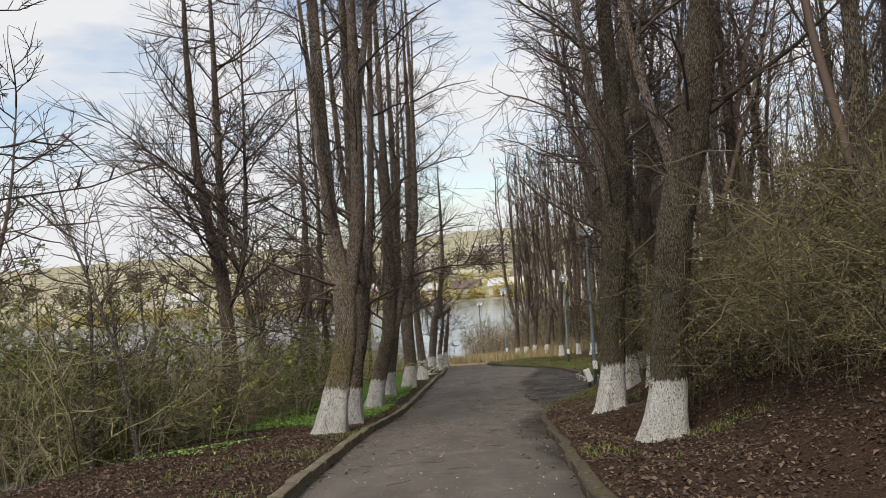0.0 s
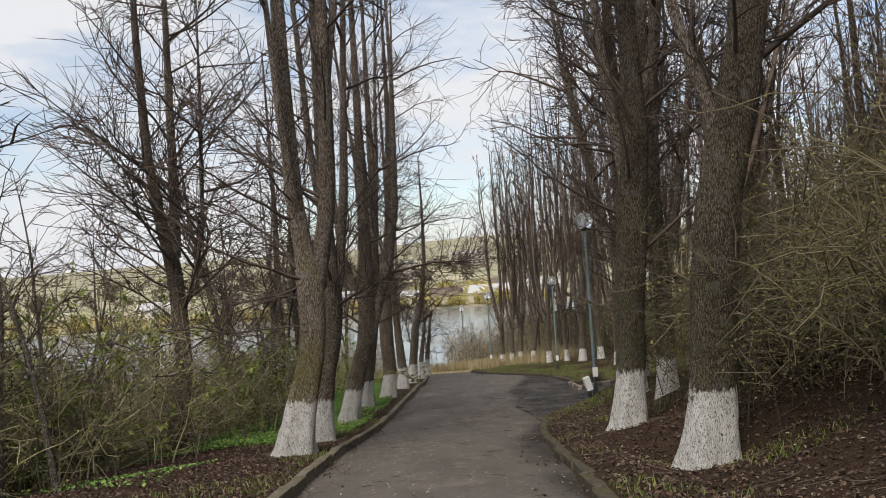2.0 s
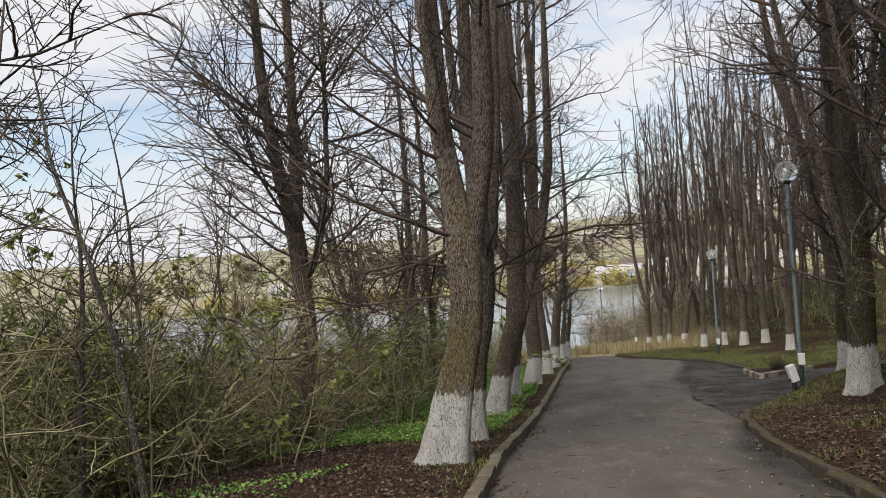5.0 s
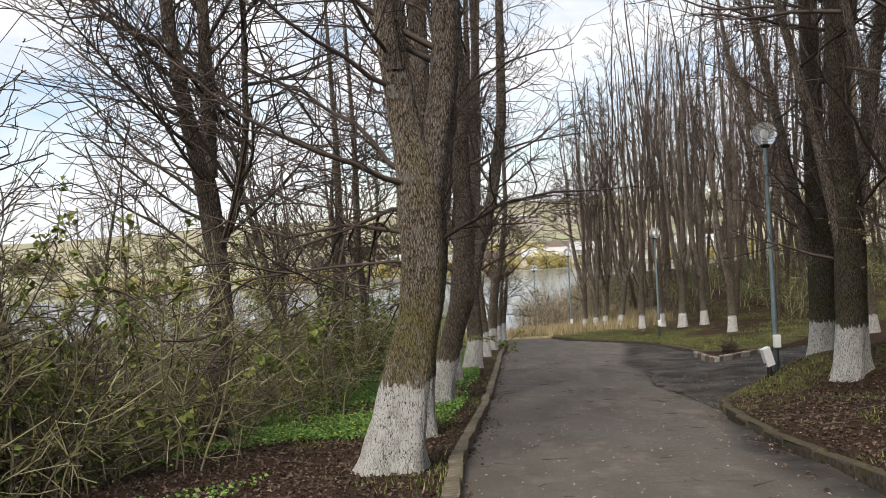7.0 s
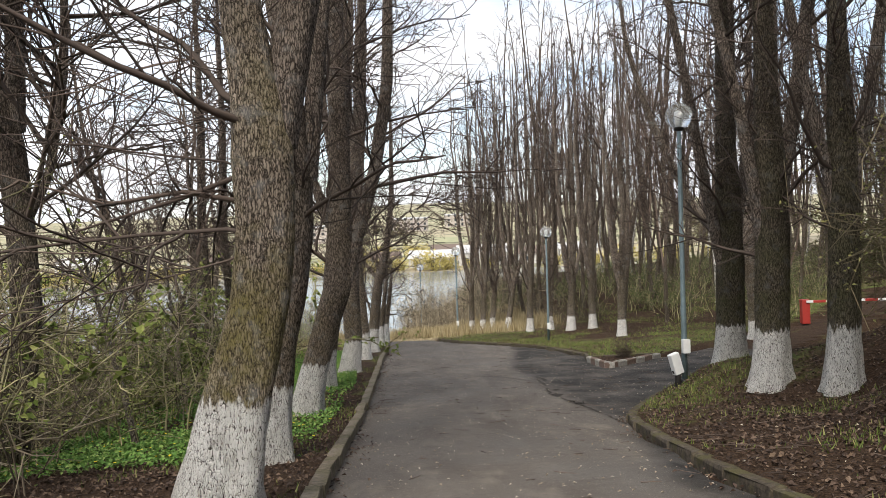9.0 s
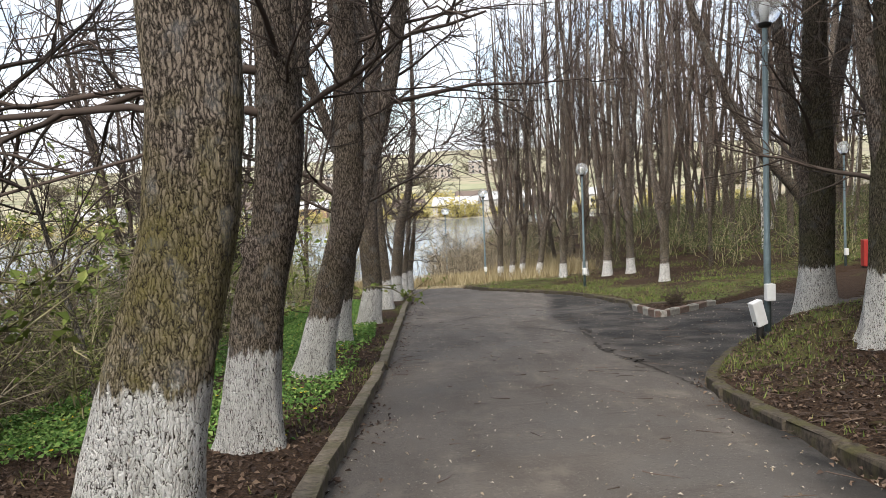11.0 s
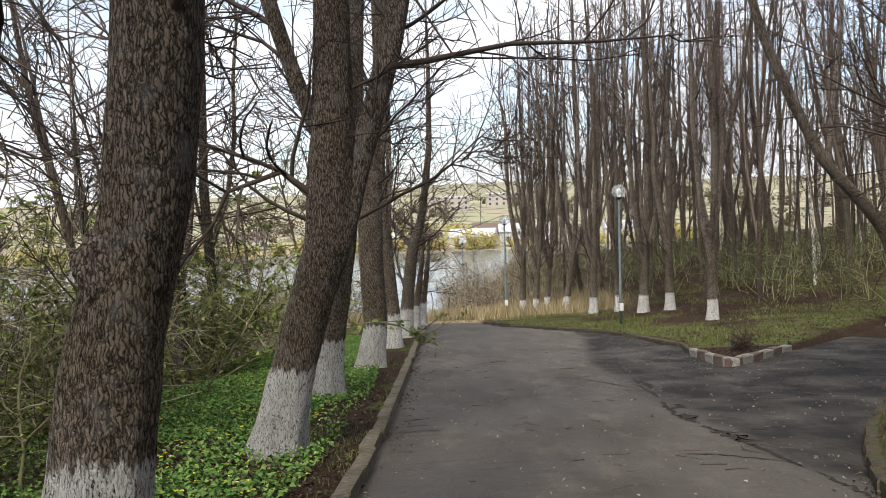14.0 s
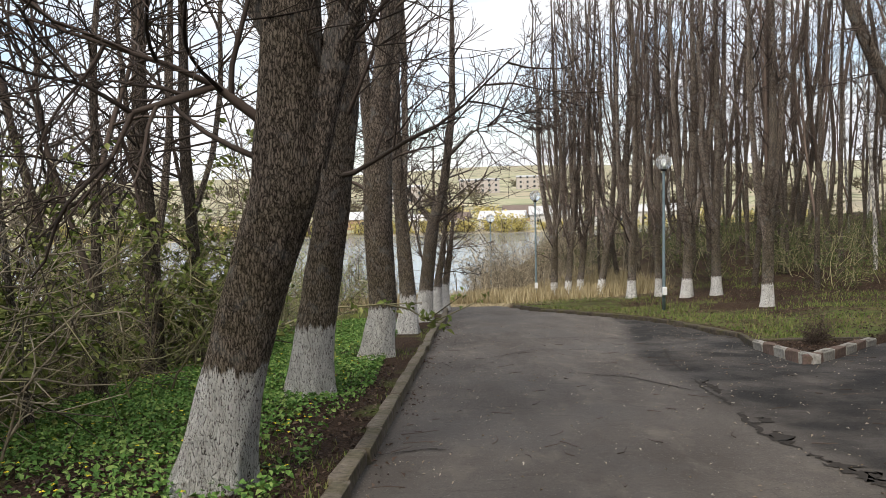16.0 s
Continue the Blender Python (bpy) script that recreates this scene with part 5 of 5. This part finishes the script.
def stone_heap(x, y):
    """A few broken slabs and stones lying in a low heap."""
    rng = np.random.RandomState(8)
    ob = thing("stone_heap", pose(x, y, foot_z(x, y) + 0.05), "low heap of grey broken stones among dead leaves", "stones")
    for k in range(16):
        bm = bmesh.new()
        bmesh.ops.create_icosphere(bm, subdivisions=2, radius=1.0)
        for v in bm.verts:
            v.co *= 1 + 0.28 * noise.noise(v.co * 1.3 + Vector((k * 3.1, 0, 0)))
        bmesh.ops.transform(bm, matrix=pose(rng.normal(0, 0.7), rng.normal(0, 0.4), rng.uniform(0, 0.12), rng.normal(0, 12), rng.normal(0, 12), rng.uniform(0, 360)) @ Matrix.Diagonal((rng.uniform(0.2, 0.45), rng.uniform(0.15, 0.3), rng.uniform(0.08, 0.16), 1)), verts=bm.verts)
        part("stone", bm, ob, "", M_STONE)


stone_heap(-7.6, 15.2)
build_floodlight()
build_barrier()
bed = shrub("clipped_shrub", 300, 40, 0.62, 0.11, M_TWIG_RED, twigs=4, rad=0.009, split=False)
bed.matrix_basis = pose(6.3, 33.1, foot_z(6.3, 33.1) + 0.05)
tagged(bed, "small brown bare shrub in the painted kerb bed", "shrub")

# ---- the far shore ----


def house(x, y, w, d, h, roof, wall_m, roof_m, label, turn=0.0, rows=1):
    z = float(land(np.array([x]), np.array([y]))[0]) - 0.3
    ob = thing("far_house", pose(x, y, z, 0, 0, turn), label, "house", "houses on the far shore")
    wall = part("wall", box(bmesh.new(), (w, d, h), (0, 0, h / 2)), ob, "", wall_m)
    bm = bmesh.new()
    a, o = w / 2 + 0.4, d / 2 + 0.5
    vs = [bm.verts.new(p) for p in ((-a, -o, h), (a, -o, h), (a, o, h), (-a, o, h), (-a, 0, h + roof), (a, 0, h + roof))]
    for f in ((0, 1, 5, 4), (2, 3, 4, 5), (0, 4, 3), (1, 2, 5), (3, 2, 1, 0)):
        bm.faces.new([vs[i] for i in f])
    part("roof", bm, ob, "", roof_m)
    n = max(2, int(w / 4))
    for r in range(rows):
        for k in range(n):
            part("window", box(bmesh.new(), (1.3, 0.2, 1.4), ((k + 0.5) / n * w - w / 2, -d / 2 - 0.02, 1.8 + 3 * r)), wall, "", M_PANE)


for args in [(22, 262, 13, 7, 3.2, 2.4, M_PLASTER, M_ROOF), (8, 268, 9, 7, 3, 2.2, M_PLASTER, M_ROOF_DARK), (-4, 266, 8, 6, 3, 2.0, M_PLASTER, M_ROOF), (38, 266, 15, 8, 4.0, 2.4, M_PLASTER, M_ROOF), (54, 264, 10, 7, 3.2, 2.4, M_PLASTER, M_ROOF_DARK), (70, 272, 12, 8, 3.6, 2.2, M_PLASTER, M_ROOF), (-22, 276, 10, 7, 3.2, 2.4, M_BRICK, M_ROOF), (-48, 284, 12, 8, 3.4, 2.4, M_PLASTER, M_ROOF_DARK), (30, 292, 10, 7, 3.2, 2.2, M_BRICK, M_ROOF_DARK), (-90, 290, 12, 8, 3.4, 2.4, M_PLASTER, M_ROOF)]:
    house(*args, "low white house with a pale roof on the far shore", R.uniform(-20, 20))
for x, y, w in ((-14, 430, 26), (32, 520, 24), (70, 560, 22)):
    house(x, y, w, 12, 8, 1.0, M_GREYWALL, M_ROOF, "long three-storey building on the far hillside", R.uniform(-6, 6), 3)


def clump(name, seed, h, r, material, n=420, size=0.5):
    """A far bush or tree: short stem and a loose crown of leaf clumps."""
    rng = np.random.RandomState(seed)
    ob = thing(name, Matrix(), "", "tree")
    tb, lv = Tubes(), Leaves()
    for k in range(9):
        a = rng.uniform(0, math.tau)
        st = grow(rng, (0, 0, -0.3), (0.5 * math.cos(a), 0.5 * math.sin(a), 1), h * rng.uniform(0.6, 0.95), 5, 0.12)
        tb.add(st, np.linspace(0.12, 0.03, 6), 4)
        for q in st[1:]:
            m = n // 45
            lv.add(q + rng.normal(0, 1, (m, 3)) * (r * 0.38, r * 0.38, h * 0.12), size * rng.uniform(0.5, 1.3, m))
    part("trunk", tb.mesh("trunk", M_BARK_PLAIN), ob)
    part("crown", lv.mesh("crown", material, rng, 0.8), ob)
    return ob


def scatter_far(kinds, spots, group, label, size, seed):
    scatter(kinds, spots, group, [label], size, 1, seed)


willows = [clump("far_willow", 400 + k, 5, 3.2, M_WILLOW, 480, 0.7) for k in range(2)]
scatter_far(willows, [(x + R.normal(0, 1.5), 255 + R.normal(0, 2.0)) for x in np.arange(-120, 110, 4.6) if not 40 < x < 52] + [(10 + R.normal(0, 8), 300 + R.normal(0, 6)) for _ in range(8)], "yellow willows on the far shore", "yellow-green budding willow on the far shore", (0.6, 1.2), 21)
woods = [clump("far_tree", 410 + k, 9, 4.5, M_FARWOOD, 270, 1.1) for k in range(2)]
scatter_far(woods, [(R.uniform(-260, 260), 290 + 420 * R.uniform(0, 1) ** 1.5) for _ in range(120)], "trees on the far hillside", "hazy bare tree on the far hillside", (0.6, 1.2), 22)

# ---- litter, grass and ground cover ----


def lay(points, lift=0.0):
    p = np.asarray(points, float)
    sd = road_distance(p[:, 0], p[:, 1])
    z = np.where(sd < 0, road_z(p[:, 1]) + 0.02 * np.clip(-sd, 0, 1.2), land(p[:, 0], p[:, 1], sd))
    return np.column_stack([p, z + lift])


def stuff(name, mesh, label, category):
    tagged(new(name, mesh), label, category, kind="stuff")


def pick(rng, n, xr, yr, ok):
    p = np.column_stack([rng.uniform(*xr, n), rng.uniform(*yr, n)])
    sd = road_distance(p[:, 0], p[:, 1])
    return p[ok(p[:, 0], p[:, 1], sd)]


rng = np.random.RandomState(77)
lv = Leaves()
p = pick(rng, 26000, (-6.5, -1.0), (7, 32), lambda x, y, s: (x < 0) & (s > 0.16) & (rng.uniform(0, 1, len(x)) < np.interp(s, [0.16, 0.6, 3, 6], [0.5, 1, 0.9, 0.4])))
lv.add(lay(p, 0.014), rng.uniform(0.03, 0.075, len(p)), 0.5)
p = pick(rng, 46000, (1.2, 13), (6, 30), lambda x, y, s: on_bank(x, y) & (s > 0.16) & (s < 8))
lv.add(lay(p, 0.014), rng.uniform(0.03, 0.08, len(p)), 0.5)
p = pick(rng, 44000, (-1.6, 3.0), (5, 44), lambda x, y, s: (s < -0.01) & (s > -0.6) & (rng.uniform(0, 1, len(x)) < np.exp(s * 7) * np.clip(0.35 + 0.6 * wave(x * 3, y * 1.4), 0.08, 0.9)))
lv.add(lay(p, 0.012), rng.uniform(0.025, 0.07, len(p)), 0.4)
p = pick(rng, 22000, (2, 20), (31, 54), lambda x, y, s: ~on_bank(x, y) & (s > 0.15) & (wave(x * 0.8, y * 0.8) < 0.35))
lv.add(lay(p, 0.014), rng.uniform(0.03, 0.08, len(p)), 0.5)
stuff("leaf_litter", lv.mesh("leaf_litter", M_LITTER, rng, 0.62), "brown dead leaves strewn over soil and road edge", "leaves")
lv = Leaves()
p = pick(rng, 5200, (-1.6, 9), (7, 40), lambda x, y, s: s < -0.05)
lv.add(lay(p, 0.012), rng.uniform(0.01, 0.045, len(p)), 0.3)
p = pick(rng, 700, (1.5, 9), (7, 27), lambda x, y, s: on_bank(x, y) & (s > 0.2))
lv.add(lay(p, 0.03), rng.uniform(0.015, 0.05, len(p)), 0.6)
stuff("pale_chaff", lv.mesh("pale_chaff", M_CHAFF, rng, 0.45), "pale dry scraps scattered on road and bank", "leaves")


def blades(name, pts, height, material, label, width=0.006, lean=0.35):
    """Upright tapering blades, one triangle each, from the given feet."""
    n = len(pts)
    a, h = rng.uniform(0, math.tau, n), height * rng.uniform(0.5, 1.3, n)
    u = np.stack([np.cos(a), np.sin(a), np.zeros(n)], -1) * (width * (0.6 + h / height))[:, None]
    tip = pts + np.column_stack([rng.normal(0, lean, n) * h, rng.normal(0, lean, n) * h, h])
    v = np.stack([pts - u, pts + u, tip], 1).reshape(-1, 3)
    stuff(name, mesh_np(name, v, np.arange(3 * n).reshape(-1, 3), material, False), label, "grass")


p = pick(rng, 60000, (2, 24), (32, 56), lambda x, y, s: ~on_bank(x, y) & (s > 0.12) & ~((x < 7.5) & (y < 33.85)) & (wave(x * 1.3, y * 1.3) + rng.normal(0, 0.35, len(x)) > np.interp(s, [0, 2.5, 4.5], [-0.25, 0.0, 0.35])))
blades("lawn_grass", lay(p), 0.09, M_GRASS, "short patchy spring grass on the lawn", 0.007)
p = pick(rng, 26000, (1.4, 6), (9, 27), lambda x, y, s: on_bank(x, y) & (s > 0.15) & (wave(x * 2, y * 2) + rng.normal(0, 0.3, len(x)) > np.interp(s, [0, 1, 3], [0.3, 0.5, 0.75]) - np.interp(y, [20, 23.5], [0, 0.4])))
blades("bank_grass", lay(p), 0.07, M_GRASS, "thin grass tufts by the kerb of the bank", 0.005)
p = pick(rng, 26000, (-4, -0.3), (8, 48), lambda x, y, s: (x < 0.4) & (s > 0.14) & (wave(x * 2.2, y * 1.2) + rng.normal(0, 0.3, len(x)) > np.interp(s, [0.1, 0.7, 1.2, 3], [0.05, 0.35, 0.9, 0.3])))
blades("verge_grass", lay(p), 0.07, M_GRASS, "grass tufts along the kerb under the lindens", 0.005)
p = pick(rng, 26000, (-5, 9), (50.5, 66), lambda x, y, s: s > 0.1)
blades("dry_grass", lay(p), 0.5, M_DRY, "tall straw-coloured dry grass at the road's end", 0.012, 0.25)
lv = Leaves()
p = pick(rng, 125000, (-8.5, -1.2), (20, 42), lambda x, y, s: (x < 0) & (s > 0.45) & (wave(x * 0.9 + 3, y * 0.8) + rng.normal(0, 0.3, len(x)) > np.interp(s, [0.4, 0.9, 1.5, 5, 8], [0.35, 0.3, -0.6, -0.8, 0.0]) + np.interp(y, [20, 23], [0.5, 0])))
lv.add(lay(p, 0.05) + np.column_stack([np.zeros((len(p), 2)), rng.uniform(-0.03, 0.05, len(p))]), rng.uniform(0.03, 0.075, len(p)), 0.55)
p = pick(rng, 4500, (-9, -3.5), (13, 22), lambda x, y, s: (wave(x * 0.9 + 3, y * 0.8) > 0.1) & (s > 2))
lv.add(lay(p, 0.05), rng.uniform(0.03, 0.07, len(p)), 0.55)
stuff("ground_cover", lv.mesh("ground_cover", M_COVER, rng, 0.75), "bright green low leafy plants under the trees", "plants")
lv = Leaves()
p = pick(rng, 480, (-6, -1.5), (20, 36), lambda x, y, s: (s > 0.4))
for dx, dy in ((0.012, 0), (-0.012, 0), (0, 0.012), (0, -0.012)):
    lv.add(lay(p, 0.09) + (dx, dy, 0), 0.022, 0.3)
stuff("yellow_flowers", lv.mesh("yellow_flowers", M_FLOWER, rng, 0.8, 0.1), "small yellow spring flowers among green leaves", "flowers")
tb = Tubes()
for x, y in pick(rng, 420, (-1.4, 7), (8, 36), lambda x, y, s: s < -0.1):
    g = grow(rng, (x, y, float(road_z(y)) + 0.03), (rng.normal(), rng.normal(), 0), rng.uniform(0.06, 0.4), 4, 0.25)
    g[:, 2] = lay(g[:, :2], 0.03)[:, 2]
    tb.add(g, np.linspace(0.005, 0.002, 5), 4)
for x, y in pick(rng, 900, (1.6, 10), (8, 27), lambda x, y, s: on_bank(x, y) & (s > 0.2)):
    g = grow(rng, (x, y, 0), (rng.normal(), rng.normal(), 0), rng.uniform(0.1, 0.6), 4, 0.25)
    g[:, 2] = lay(g[:, :2], 0.03)[:, 2]
    tb.add(g, np.linspace(0.006, 0.002, 5), 4)
stuff("fallen_twigs", tb.mesh("fallen_twigs", M_TWIG_RED), "fallen twigs on the asphalt and the bank", "twigs")
